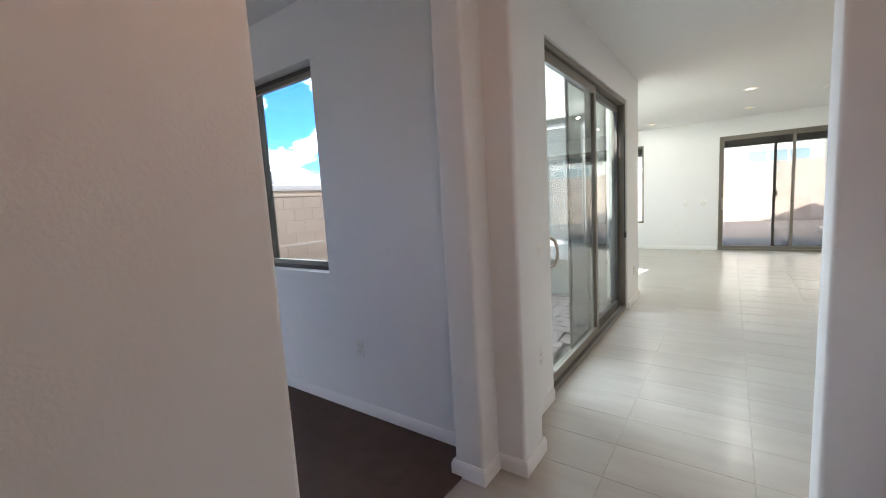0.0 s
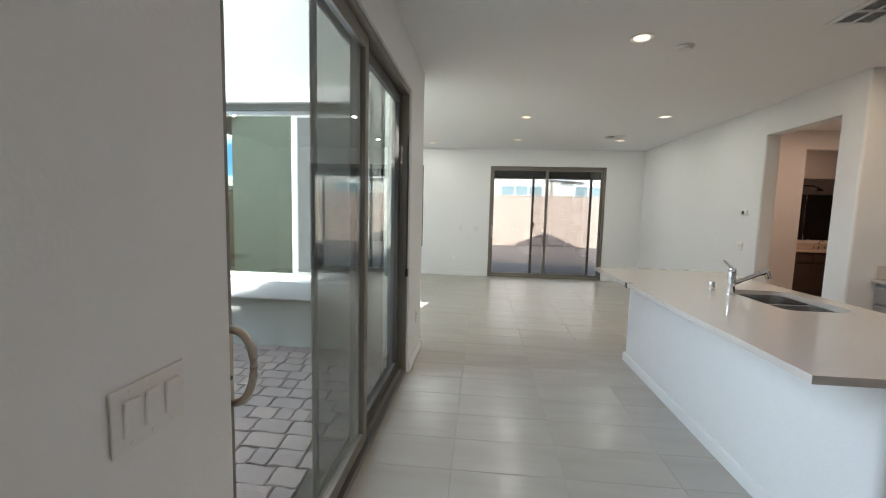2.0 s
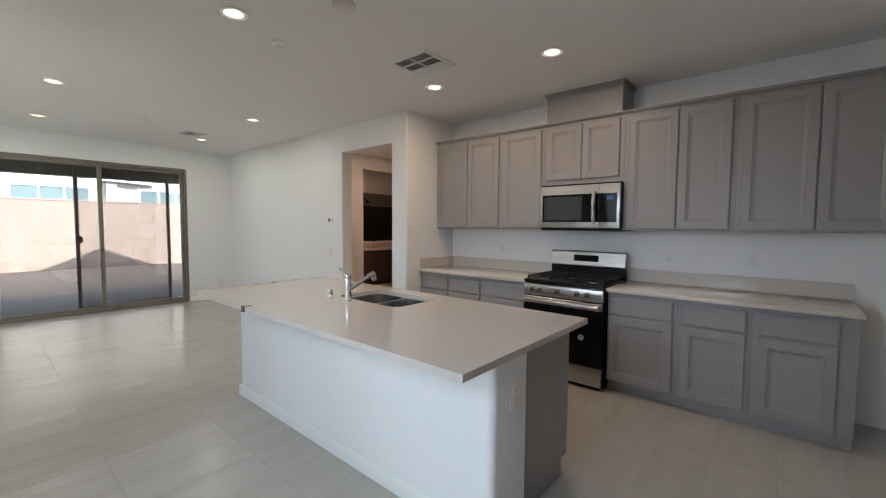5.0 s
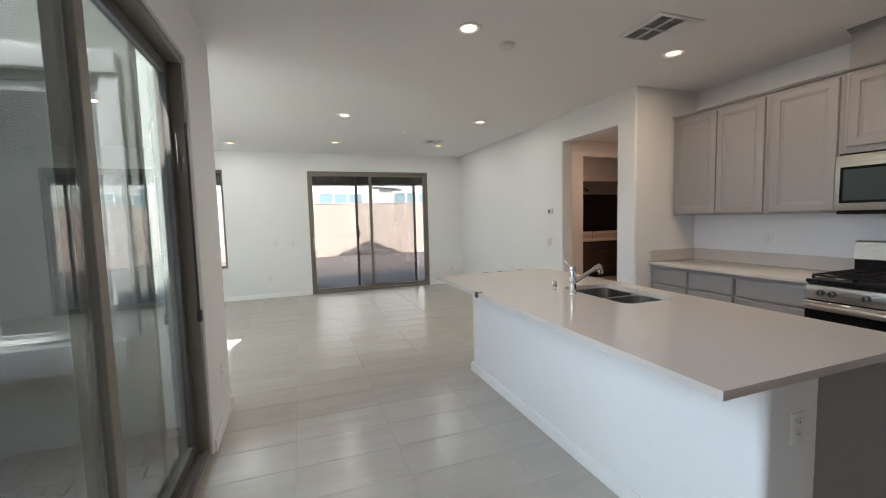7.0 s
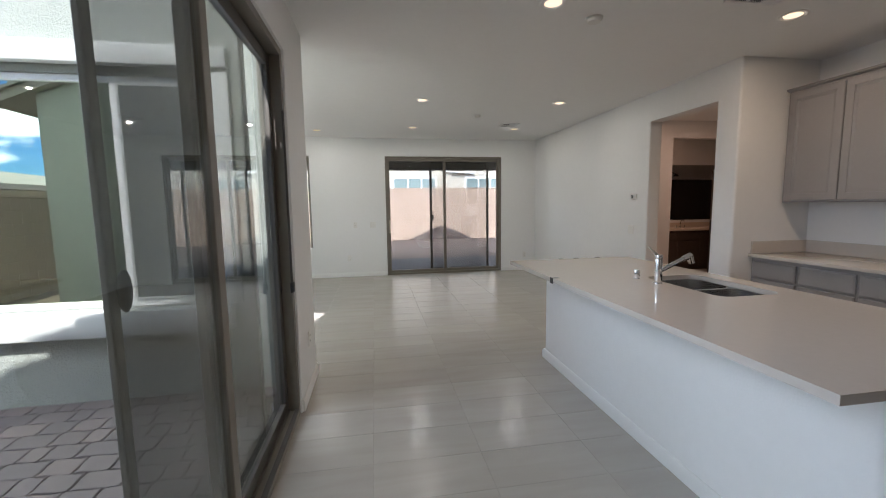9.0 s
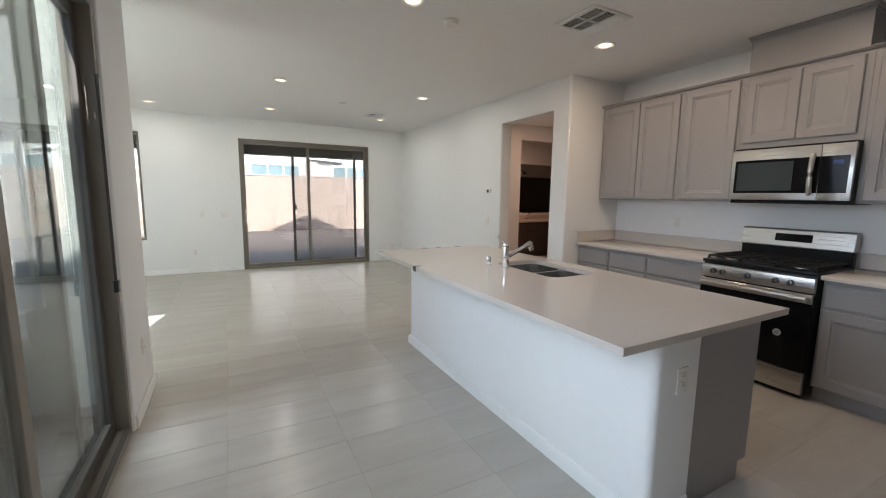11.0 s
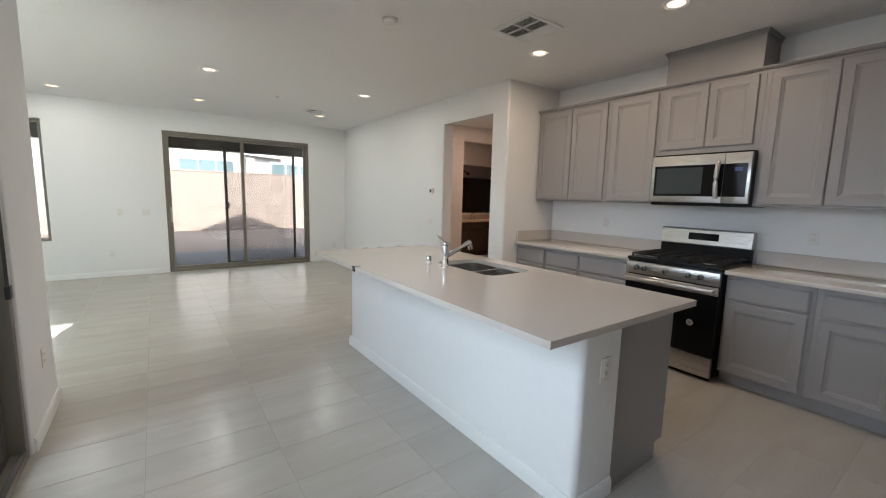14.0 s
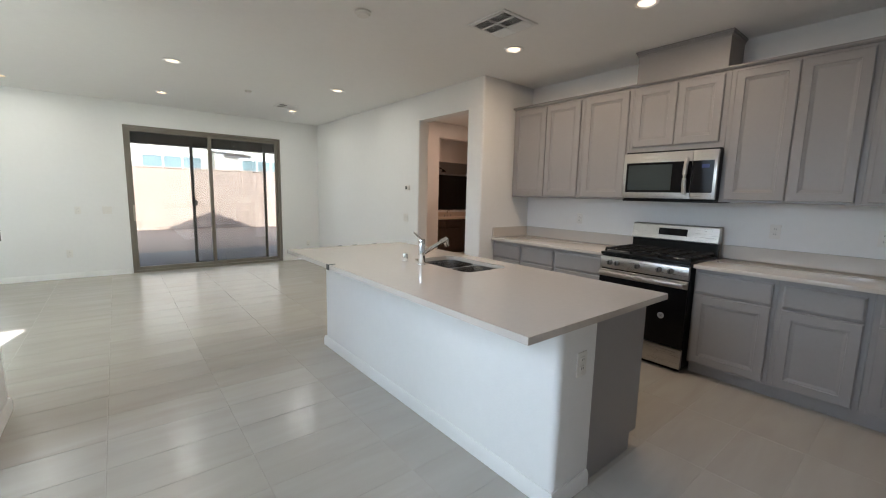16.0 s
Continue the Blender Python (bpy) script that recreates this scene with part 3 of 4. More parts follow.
def oval_pull(parent, m):
    bm = bmesh.new()
    bmesh.ops.create_uvsphere(bm, u_segments=20, v_segments=10, radius=1.0)
    bmesh.ops.scale(bm, verts=bm.verts[:], vec=(0.012, 0.030, 0.058))
    bmesh.ops.transform(bm, matrix=m, verts=bm.verts[:])
    return part("oval_pull", bm, DARK_PLASTIC, parent, "black plastic oval screen pull")


oval_pull(screen, Matrix.Translation((-0.826, 7.394, 1.203)))
# keeper strip with its lock on the far jamb
bm = box(-0.722, -0.708, 8.945, 8.963, 0.88, 2.02, 0.003, 1)
part("jamb_strip", bm, FRAME_DARK, slider)
# white strip paints the gleam along the dark bar
bm = box(-0.710, -0.705, 8.950, 8.958, 0.92, 2.00)
part("strip_highlight", bm, FRAME_WHITE, slider, "white strip painting the highlight on the dark bar")
part("lock_keeper", box(-0.725, -0.702, 8.93, 8.975, 0.86, 0.93, 0.006, 2), DARK_PLASTIC, slider)

# patio sliding door
patio = tagged(new("door_patio"), "two-panel taupe glass sliding door to the covered patio", "door", "", "structure")
part("frame", frame_rect("y", 14.468, 14.60, 0.062, 2.473, 0.0, 2.393, 0.036), FRAME, patio)
pa = door_panel("y", 14.505, 0.095, 1.295, 0.037, 2.358, patio, FRAME, 0.052, rail=0.055)
pb = door_panel("y", 14.55, 1.245, 2.440, 0.037, 2.358, patio, FRAME, 0.052, rail=0.055)
ps = screen_door("y", 14.588, 0.965, 2.23, 0.05, 2.35, patio)
oval_pull(ps, Matrix.Translation((1.022, 14.574, 1.16)) @ Matrix.Rotation(math.pi / 2, 4, "Z"))
part("handle_plate", box(0.118, 0.145, 14.478, 14.487, 0.86, 1.12, 0.004, 2), NICKEL, pa)
part("lock", box(1.262, 1.285, 14.476, 14.487, 0.98, 1.03, 0.004, 2), DARK_PLASTIC, pa)
part("strike", box(2.405, 2.425, 14.52, 14.532, 0.95, 1.02, 0.004, 2), DARK_PLASTIC, pb)


def window(name, label, x0, x1, z0, z1, y0, y1, bars, mat, glass, slim=None):
    w = tagged(new(name), label, "window", "", "structure")
    part("window_frame", frame_rect("y", y0, y1, x0 + 0.002, x1 - 0.002, z0 + 0.002, z1 - 0.002, 0.045), mat, w)
    edges = [x0 + 0.045] + list(bars) + [x1 - 0.045]
    ym = (y0 + y1) / 2
    for b in bars:
        half = 0.024 if b == slim else 0.03
        part("mullion", box(b - half, b + half, y0 + 0.01, y1 - 0.01, z0 + 0.047, z1 - 0.047, 0.003, 1), mat, w)
    for a, b in zip(edges, edges[1:]):
        pane("y", ym, a, b, z0 + 0.04, z1 - 0.04, glass, w)
    return w


win = window("window_bedroom", "bronze-framed sliding bedroom window to the side yard", -3.49, -1.97, 0.95, 2.37, 5.80, 5.88, [-2.80], FRAME_DARK, GLASS)
part("sash_frame", frame_rect("y", 5.785, 5.815, -2.82, -2.01, 0.99, 2.33, 0.035), FRAME, win)
window("window_great_south", "white three-pane window with reflective glass over the courtyard", -3.75, -1.30, 0.69, 2.365, 9.54, 9.60, [-3.15, -1.985], FRAME_WHITE, GLASS_COATED, -1.985)
window("window_great_north", "taupe-framed tall window beside the patio door", -2.9, -1.39, 0.60, 2.40, 14.55, 14.62, [-2.15], FRAME, GLASS)
gs = bpy.data.objects["window_great_south"]
for a, b in ((-3.70, -3.185), (-1.955, -1.345)):
    fr = part("screen_frame", frame_rect("y", 9.526, 9.536, a, b, 0.74, 2.315, 0.022), FRAME_GREY, gs, "grey metal screen frame")
    pane("y", 9.531, a + 0.02, b - 0.02, 0.76, 2.295, SCREEN_GREY, fr, "screen_mesh")
structure("window_head_trim", box(-3.95, -1.19, 9.44, 9.52, 2.42, 2.56, 0.008), STUCCO_TRIM, "white stucco band above the courtyard window")
structure("window_sill_trim", box(-3.95, -1.25, 9.40, 9.52, 0.50, 0.685, 0.008), STUCCO_TRIM, "white stucco sill band under the courtyard window")
structure("window_side_trim", box(-1.30, -1.19, 9.47, 9.52, 0.69, 2.415, 0.006), STUCCO_TRIM, "white stucco band beside the courtyard window")
structure("bedroom_sill", box(-3.49, -1.97, 5.72, 5.80, 0.951, 0.958), PAINT, "painted window sill")


# ---- kitchen ----
def tilted(bm, m):
    bmesh.ops.transform(bm, matrix=m, verts=bm.verts[:])
    return bm


def cab_door(y0, y1, z0, z1, x, parent, name="door", raised=True):
    """A framed door that faces -x, its face at x."""
    w = 0.060 if raised else 0.028
    bm = bmesh.new()
    rings = []
    for ins, dx in ((0.0, 0.019), (0.0, 0.004), (0.006, 0.0), (w, 0.0), (w + 0.003, 0.006), (w + 0.010, 0.007), (w + 0.022, 0.012), (w + 0.026, 0.013)):
        rings.append([bm.verts.new((x + dx, a, b)) for a, b in ((y0 + ins, z0 + ins), (y1 - ins, z0 + ins), (y1 - ins, z1 - ins), (y0 + ins, z1 - ins))])
    for a, b in zip(rings, rings[1:]):
        for k in range(4):
            j = (k + 1) % 4
            bm.faces.new((a[k], a[j], b[j], b[k]))
    bm.faces.new(rings[-1])
    bm.faces.new(rings[0][::-1])
    ob = new(name, finish(bm, name, CABINET, False))
    ob.parent = parent
    return ob


def drawer_front(y0, y1, z0, z1, x, parent):
    bm = bmesh.new()
    rings = []
    for ins, dx in ((0.0, 0.019), (0.0, 0.006), (0.010, 0.001), (0.014, 0.0)):
        rings.append([bm.verts.new((x + dx, a, b)) for a, b in ((y0 + ins, z0 + ins), (y1 - ins, z0 + ins), (y1 - ins, z1 - ins), (y0 + ins, z1 - ins))])
    for a, b in zip(rings, rings[1:]):
        for k in range(4):
            j = (k + 1) % 4
            bm.faces.new((a[k], a[j], b[j], b[k]))
    bm.faces.new(rings[-1])
    bm.faces.new(rings[0][::-1])
    ob = new("drawer_front", finish(bm, "drawer_front", CABINET, False))
    ob.parent = parent
    return ob


UP_X, UP_Z0, UP_Z1 = 3.737, 1.395, 2.43


def upper_cabinet(y0, y1, doors, z0=UP_Z0, label="grey painted wall cabinet with framed doors", lift=0.018):
    c = thing("wall_cabinet", label, "cabinet", "wall cabinets along the kitchen wall")
    part("body", box(UP_X + 0.020, 4.089, y0 + 0.0008, y1 - 0.0008, z0, UP_Z1, 0.001, 1), CABINET, c)
    for a, b in doors:
        cab_door(a, b, z0 + lift, UP_Z1 - 0.022, UP_X, c)
    return c


upper_cabinet(8.630, 9.575, [(9.098, 9.550), (8.662, 9.088)])
upper_cabinet(8.120, 8.630, [(8.150, 8.600)])
upper_cabinet(7.340, 8.120, [(7.731, 8.090), (7.382, 7.722)], 1.835, "short grey painted wall cabinet over the microwave", 0.048)
upper_cabinet(6.517, 7.340, [(6.920, 7.304), (6.553, 6.911)])
upper_cabinet(5.660, 6.517, [(6.062, 6.488), (5.67, 6.052)])
# crown along the tops
bm = bmesh.new()
prof = [(UP_X + 0.012, 2.43), (UP_X - 0.006, 2.436), (UP_X - 0.014, 2.446), (UP_X - 0.014, 2.454), (UP_X + 0.03, 2.454), (UP_X + 0.03, 2.43)]
ra = [bm.verts.new((x, 5.66, z)) for x, z in prof]
rb = [bm.verts.new((x, 9.578, z)) for x, z in prof]
for k in range(len(prof)):
    j = (k + 1) % len(prof)
    bm.faces.new((ra[k], ra[j], rb[j], rb[k]))
bm.faces.new(ra[::-1])
bm.faces.new(rb)
structure("cabinet_crown", bm, CABINET, "slim grey crown moulding along the wall cabinets")
# vent chase between cabinet and ceiling
ch = thing("vent_chase", "grey painted vent chase above the short cabinet", "vent chase", "", (3.9, 7.74, 2.474))
ch.location = (0, 0, 0)
part("body", box(3.765, 4.089, 7.375, 8.105, 2.431, 2.735, 0.002, 1), CABINET, ch)
bm = bmesh.new()
for ins, za, zb in ((0.006, 2.700, 2.716), (0.014, 2.716, 2.730), (0.022, 2.730, 2.744)):
    box(3.765 - ins, 4.088, 7.375 - ins, 8.105 + ins, za, zb, 0.002, 1, bm=bm)
part("crown", bm, CABINET, ch)

BASE_X = 3.452


def base_cabinet(y0, y1, a, b):
    c = thing("base_cabinet", "grey painted base cabinet with one drawer over a framed door", "cabinet", "base cabinets along the kitchen wall")
    part("body", box(BASE_X + 0.020, 4.085, y0 + 0.0008, y1 - 0.0008, 0.10, 0.873, 0.001, 1), CABINET, c)
    part("toe_kick", box(BASE_X + 0.075, BASE_X + 0.095, y0, y1, 0.0, 0.10), CABINET, c)
    drawer_front(a, b, 0.680, 0.838, BASE_X, c)
    cab_door(a, b, 0.112, 0.665, BASE_X, c)
    return c


base_cabinet(9.135, 9.583, 9.150, 9.565)
base_cabinet(8.685, 9.135, 8.700, 9.122)
base_cabinet(8.130, 8.685, 8.150, 8.672)
base_cabinet(6.825, 7.352, 6.853, 7.338)
base_cabinet(6.360, 6.825, 6.392, 6.795)
base_cabinet(5.830, 6.360, 5.922, 6.330)
for y0, y1 in ((8.124, 9.583), (5.815, 7.356)):
    w = thing("worktop", "cream quartz worktop with a low backsplash", "worktop", "worktops on the wall cabinets")
    part("slab", box(3.422, 4.089, y0, y1, 0.874, 0.905, 0.003, 2), QUARTZ, w)
    bm = box(4.068, 4.089, y0, y1, 0.9055, 1.022, 0.002, 1)
    if y1 > 9:
        box(3.445, 4.068, 9.563, 9.583, 0.9055, 1.022, 0.002, 1, bm=bm)
    part("backsplash", bm, QUARTZ, w)


def cooker():
    r = thing("range", "stainless gas range with a black glass oven door", "range")
    y0, y1, xf = 7.364, 8.118, 3.375
    part("body", box(xf + 0.035, 4.02, y0, y1, 0.03, 0.905, 0.004, 2), BLACK, r)
    part("control_panel", box(xf + 0.005, xf + 0.06, y0 + 0.002, y1 - 0.002, 0.775, 0.880, 0.006, 2), STEEL, r)
    for i, f in enumerate((0.13, 0.22, 0.46, 0.70, 0.82)):
        y = y1 - (y1 - y0) * f
        k = part("knob", tilted(tube(0, 0, 0, 0.030, 0.024, 0.020, 24, bevel=0.003), Matrix.Translation((xf + 0.005, y, 0.830)) @ Matrix.Rotation(-math.pi / 2, 4, "Y")), KNOB, r, "round dark steel knob")
        part("pointer", box(xf - 0.031, xf - 0.024, y - 0.004, y + 0.004, 0.815, 0.845), DARK_PLASTIC, k)
    d = part("oven_door", box(xf, xf + 0.04, y0 + 0.003, y1 - 0.003, 0.205, 0.762, 0.005, 2), BLACK_GLASS, r, "black glass oven door")
    part("door_top_trim", box(xf - 0.004, xf + 0.02, y0 + 0.003, y1 - 0.003, 0.700, 0.764, 0.003, 1), STEEL, d, "brushed steel trim")
    bm = box(xf - 0.055, xf - 0.030, y0 + 0.02, y1 - 0.02, 0.712, 0.750, 0.010, 3)
    for y in (y0 + 0.05, y1 - 0.05):
        box(xf - 0.035, xf + 0.002, y - 0.015, y + 0.015, 0.718, 0.744, 0.004, 1, bm=bm)
    part("handle", bm, STEEL, d, "wide brushed steel handle")
    s = part("sticker", tilted(tube(0, 0, 0, 0.0015, 0.026, segs=28), Matrix.Translation((xf - 0.0003, 7.545, 0.452)) @ Matrix.Rotation(-math.pi / 2, 4, "Y")), STICKER, d, "round grey sticker")
    bm = bmesh.new()
    for dz in (-0.008, 0.0, 0.008):
        box(xf - 0.0028, xf - 0.0018, 7.535, 7.555, 0.452 + dz - 0.0015, 0.452 + dz + 0.0015, bm=bm)
    part("print_bars", bm, SLOT, s)
    part("drawer", box(xf + 0.004, xf + 0.04, y0 + 0.003, y1 - 0.003, 0.035, 0.197, 0.004, 2), STEEL, r, "brushed steel warming drawer")
    part("kick", box(xf + 0.05, xf + 0.06, y0 + 0.02, y1 - 0.02, 0.0, 0.034), BLACK, r)
    part("cooktop", box(xf + 0.01, 3.955, y0 - 0.002, y1 + 0.002, 0.895, 0.922, 0.005, 2), BLACK, r, "black enamel cooktop")
    # grates: three frames of bars
    for k in range(3):
        a = y0 + 0.02 + k * 0.240
        b = a + 0.234
        bm = bmesh.new()
        for yy in (a, b):
            box(xf + 0.055, 3.93, yy - 0.006, yy + 0.006, 0.940, 0.955, 0.002, 1, bm=bm)
        for xx in (xf + 0.06, xf + 0.20, xf + 0.275, xf + 0.35, xf + 0.48, 3.925):
            box(xx - 0.006, xx + 0.006, a, b, 0.940, 0.955, 0.002, 1, bm=bm)
        box(xf + 0.06, 3.925, (a + b) / 2 - 0.006, (a + b) / 2 + 0.006, 0.942, 0.957, 0.002, 1, bm=bm)
        for xx in (xf + 0.06, 3.925):
            for yy in (a, b):
                box(xx - 0.007, xx + 0.007, yy - 0.007, yy + 0.007, 0.9215, 0.942, bm=bm)
        part("grate", bm, IRON, r, "cast iron grate")
    for bx, by, rr in ((xf + 0.16, y0 + 0.14, 0.045), (xf + 0.16, y1 - 0.14, 0.04), (xf + 0.44, y0 + 0.14, 0.035), (xf + 0.44, y1 - 0.14, 0.045), (xf + 0.30, (y0 + y1) / 2, 0.05)):
        bu = part("burner", tube(bx, by, 0.9215, 0.932, rr, rr * 0.9, 24, bevel=0.002), STEEL, r)
        part("burner_cap", tube(bx, by, 0.932, 0.939, rr * 0.8, rr * 0.75, 24, bevel=0.002), IRON, bu)
    part("riser", box(3.965, 4.03, y0 + 0.004, y1 - 0.004, 0.905, 1.030, 0.004, 1), BLACK, r)
    bm = bmesh.new()
    prof = [(3.962, 1.028), (3.950, 1.036), (3.972, 1.165), (3.985, 1.176), (4.045, 1.176), (4.045, 1.028)]
    ra = [bm.verts.new((x, y0, z)) for x, z in prof]
    rb = [bm.verts.new((x, y1, z)) for x, z in prof]
    for k in range(len(prof)):
        j = (k + 1) % len(prof)
        bm.faces.new((ra[k], ra[j], rb[j], rb[k]))
    bm.faces.new(ra[::-1])
    bm.faces.new(rb)
    g = part("backguard", bm, STEEL, r, "brushed steel backguard")
    # display, laid on the sloping face
    bm = bmesh.new()
    yc = (y0 + y1) / 2 + 0.0
    for a, b, z in ((-0.125, 0.125, 0),):
        vs = [bm.verts.new(v) for v in ((3.9565, yc - 0.125, 1.075), (3.9565, yc + 0.125, 1.075), (3.9665, yc + 0.125, 1.138), (3.9665, yc - 0.125, 1.138))]
        bk = [bm.verts.new((v.co.x - 0.003, v.co.y, v.co.z)) for v in vs]
        bm.faces.new(bk)
        for i in range(4):
            j = (i + 1) % 4
            bm.faces.new((vs[i], vs[j], bk[j], bk[i]))
    part("display", bm, BLACK_GLASS, g, "black glass display")
    return r


cooker()


def microwave():
    m = thing("microwave", "stainless over-the-range microwave with a dark window", "microwave")
    y0, y1, xf, z0, z1 = 7.338, 8.115, 3.668, 1.402, 1.816
    part("body", box(xf + 0.03, 4.088, y0 + 0.004, y1 - 0.004, z0, z1 + 0.016, 0.004, 1), BLACK, m)
    d = part("door", box(xf, xf + 0.032, y0 + 0.19, y1, z0 + 0.012, z1, 0.004, 2), STEEL, m, "brushed steel door")
    w = part("door_glass", box(xf - 0.002, xf + 0.006, y0 + 0.1915, y1 - 0.030, z0 + 0.065, z1 - 0.085, 0.001, 1), BLACK_GLASS, d, "black glass")
    part("window", box(xf - 0.0035, xf + 0.0, y0 + 0.345, y1 - 0.05, z0 + 0.085, z1 - 0.105, 0.001, 1), MICRO_GLASS, d, "smoked see-through window")
    part("control_frame", box(xf, xf + 0.032, y0 + 0.004, y0 + 0.188, z0 + 0.012, z1, 0.004, 2), STEEL, m)
    p = part("control_panel", box(xf - 0.002, xf + 0.006, y0 + 0.028, y0 + 0.1875, z0 + 0.065, z1 - 0.085, 0.001, 1), BLACK_GLASS, m)
    part("display", box(xf - 0.0032, xf - 0.001, y0 + 0.06, y0 + 0.115, z1 - 0.145, z1 - 0.115), DISPLAY, p, "small blue display")
    pts = [(xf - 0.004 - 0.042 * math.sin(math.pi * (0.08 + 0.84 * i / 16)) ** 0.6, y0 + 0.225, z0 + 0.05 + 0.30 * i / 16) for i in range(17)]
    part("handle", sweep(pts, 0.018, 12, 0.75), STEEL, d, "curved steel handle")
    part("grille", box(xf + 0.01, 4.08, y0 + 0.01, y1 - 0.01, z0 - 0.016, z0, 0.003, 1), BLACK, m)
    return m


microwave()

# island
isl = tagged(new("wall_island"), "white painted half wall of the kitchen island", "", "", "structure")
bm = prism([(1.347, 7.122, 0.034), (1.630, 7.122), (1.630, 9.632), (1.347, 9.632, 0.034)], 0, 0.873)
part("half_wall", bm, PAINT, isl)
baseboard([(1.63, 9.632), (1.347, 9.632), (1.347, 7.122), (1.628, 7.122)][::-1])
c = thing("island_cabinet", "grey painted island cabinet with a plain end panel", "cabinet")
bm = bmesh.new()
prof = [(1.632, 0.0), (2.075, 0.0), (2.075, 0.10), (2.148, 0.10), (2.148, 0.873), (1.632, 0.873)]
for (ya, yb) in ((7.132, 7.150), (9.612, 9.630)):
    own = bmesh.new()
    ra = [own.verts.new((x, ya, z)) for x, z in prof]
    rb = [own.verts.new((x, yb, z)) for x, z in prof]
    own.faces.new(ra[::-1])
    own.faces.new(rb)
    for k in range(len(prof)):
        j = (k + 1) % len(prof)
        own.faces.new((ra[k], ra[j], rb[j], rb[k]))
    part("end_panel", own, CABINET, c)
bm = box(2.127, 2.145, 7.150, 9.612, 0.10, 0.873)
part("front", bm, CABINET, c)
part("toe_kick", box(2.055, 2.070, 7.150, 9.612, 0.0, 0.10), CABINET, c)

# island worktop with the sink cut out
SX0, SX1, SY0, SY1 = 1.655, 2.055, 8.06, 8.70
TX0, TX1, TY0, TY1, TZ0, TZ1 = 1.030, 2.195, 7.045, 9.690, 0.874, 0.905


def rounded(x0, x1, y0, y1, r, n=6):
    pts = []
    for cx, cy, a0 in ((x1 - r, y1 - r, 0), (x0 + r, y1 - r, 90), (x0 + r, y0 + r, 180), (x1 - r, y0 + r, 270)):
        for k in range(n + 1):
            a = radians(a0 + 90 * k / n)
            pts.append((cx + r * math.cos(a), cy + r * math.sin(a)))
    return pts


top = thing("island_worktop", "cream polished quartz island worktop with a sink cut-out", "worktop")
bm = bmesh.new()
hole = rounded(SX0, SX1, SY0, SY1, 0.07)
n = len(hole)
outer = []
for (hx, hy2) in hole:
    cx, cy = (SX0 + SX1) / 2, (SY0 + SY1) / 2
    dx, dy = hx - cx, hy2 - cy
    s = min((TX1 - cx if dx > 0 else cx - TX0) / max(abs(dx), 1e-6), (TY1 - cy if dy > 0 else cy - TY0) / max(abs(dy), 1e-6))
    outer.append([cx + dx * s, cy + dy * s])
for corner in ((TX0, TY0), (TX1, TY0), (TX1, TY1), (TX0, TY1)):
    k = min(range(n), key=lambda i: (outer[i][0] - corner[0]) ** 2 + (outer[i][1] - corner[1]) ** 2)
    outer[k] = list(corner)
ht = [bm.verts.new((x, y, TZ1)) for x, y in hole]
hb = [bm.verts.new((x, y, TZ0)) for x, y in hole]
ot = [bm.verts.new((x, y, TZ1)) for x, y in outer]
ob_ = [bm.verts.new((x, y, TZ0)) for x, y in outer]
for i in range(n):
    j = (i + 1) % n
    bm.faces.new((ht[i], ot[i], ot[j], ht[j]))
    bm.faces.new((hb[j], ob_[j], ob_[i], hb[i]))
    bm.faces.new((ot[i], ob_[i], ob_[j], ot[j]))
    bm.faces.new((ht[j], hb[j], hb[i], ht[i]))
part("slab", bm, QUARTZ, top, smooth=False)

# double bowl sink
sink = thing("kitchen_sink", "undermounted stainless double-bowl sink in the island", "sink")


def bowl(x0, x1, y0, y1, depth):
    bm = bmesh.new()
    rings = []
    for ins, z, r in ((-0.012, TZ0 - 0.001, 0.08), (0.0, TZ0 - 0.001, 0.07), (0.006, TZ0 - depth * 0.5, 0.066), (0.012, TZ0 - depth + 0.03, 0.06), (0.03, TZ0 - depth + 0.008, 0.05), (0.05, TZ0 - depth, 0.04)):
        rings.append([bm.verts.new((x, y, z)) for x, y in rounded(x0 + ins, x1 - ins, y0 + ins, y1 - ins, r)])
    for a, b in zip(rings, rings[1:]):
        for k in range(len(a)):
            j = (k + 1) % len(a)
            bm.faces.new((a[k], a[j], b[j], b[k]))
    bm.faces.new(rings[-1])
    return bm


ym = 8.375
for a, b in ((SY0 + 0.008, ym - 0.012), (ym + 0.012, SY1 - 0.008)):
    bo = part("bowl", bowl(SX0 + 0.008, SX1 - 0.008, a, b, 0.19), SINK_STEEL, sink)
    part("drain", tube((SX0 + SX1) / 2, (a + b) / 2, TZ0 - 0.1895, TZ0 - 0.186, 0.045, 0.043, 28), CHROME, bo, "round chrome drain")
part("divider", box(SX0 + 0.01, SX1 - 0.01, ym - 0.013, ym + 0.013, 0.800, 0.862, 0.006, 2), SINK_STEEL, sink)

# faucet
fx, fy = 1.590, 8.475
fa = thing("faucet", "chrome single-lever pull-out kitchen faucet", "faucet")
part("base_ring", tube(fx, fy, 0.905, 0.911, 0.030, segs=32, bevel=0.002), CHROME, fa)
part("body", tube(fx, fy, 0.910, 1.062, 0.0235, 0.0225, 32, bevel=0.003), CHROME, fa)
part("cap", tube(fx, fy, 1.063, 1.088, 0.0235, 0.021, 32, bevel=0.004), CHROME, fa)
lv = rod((fx, fy, 1.078), (fx - 0.012, fy + 0.085, 1.128), 0.010, 0.006, 14)
part("lever", lv, CHROME, fa, "slim chrome lever")
part("spout", rod((fx + 0.012, fy, 0.985), (fx + 0.175, fy - 0.01, 1.062), 0.0145, 0.0135, 20), CHROME, fa)
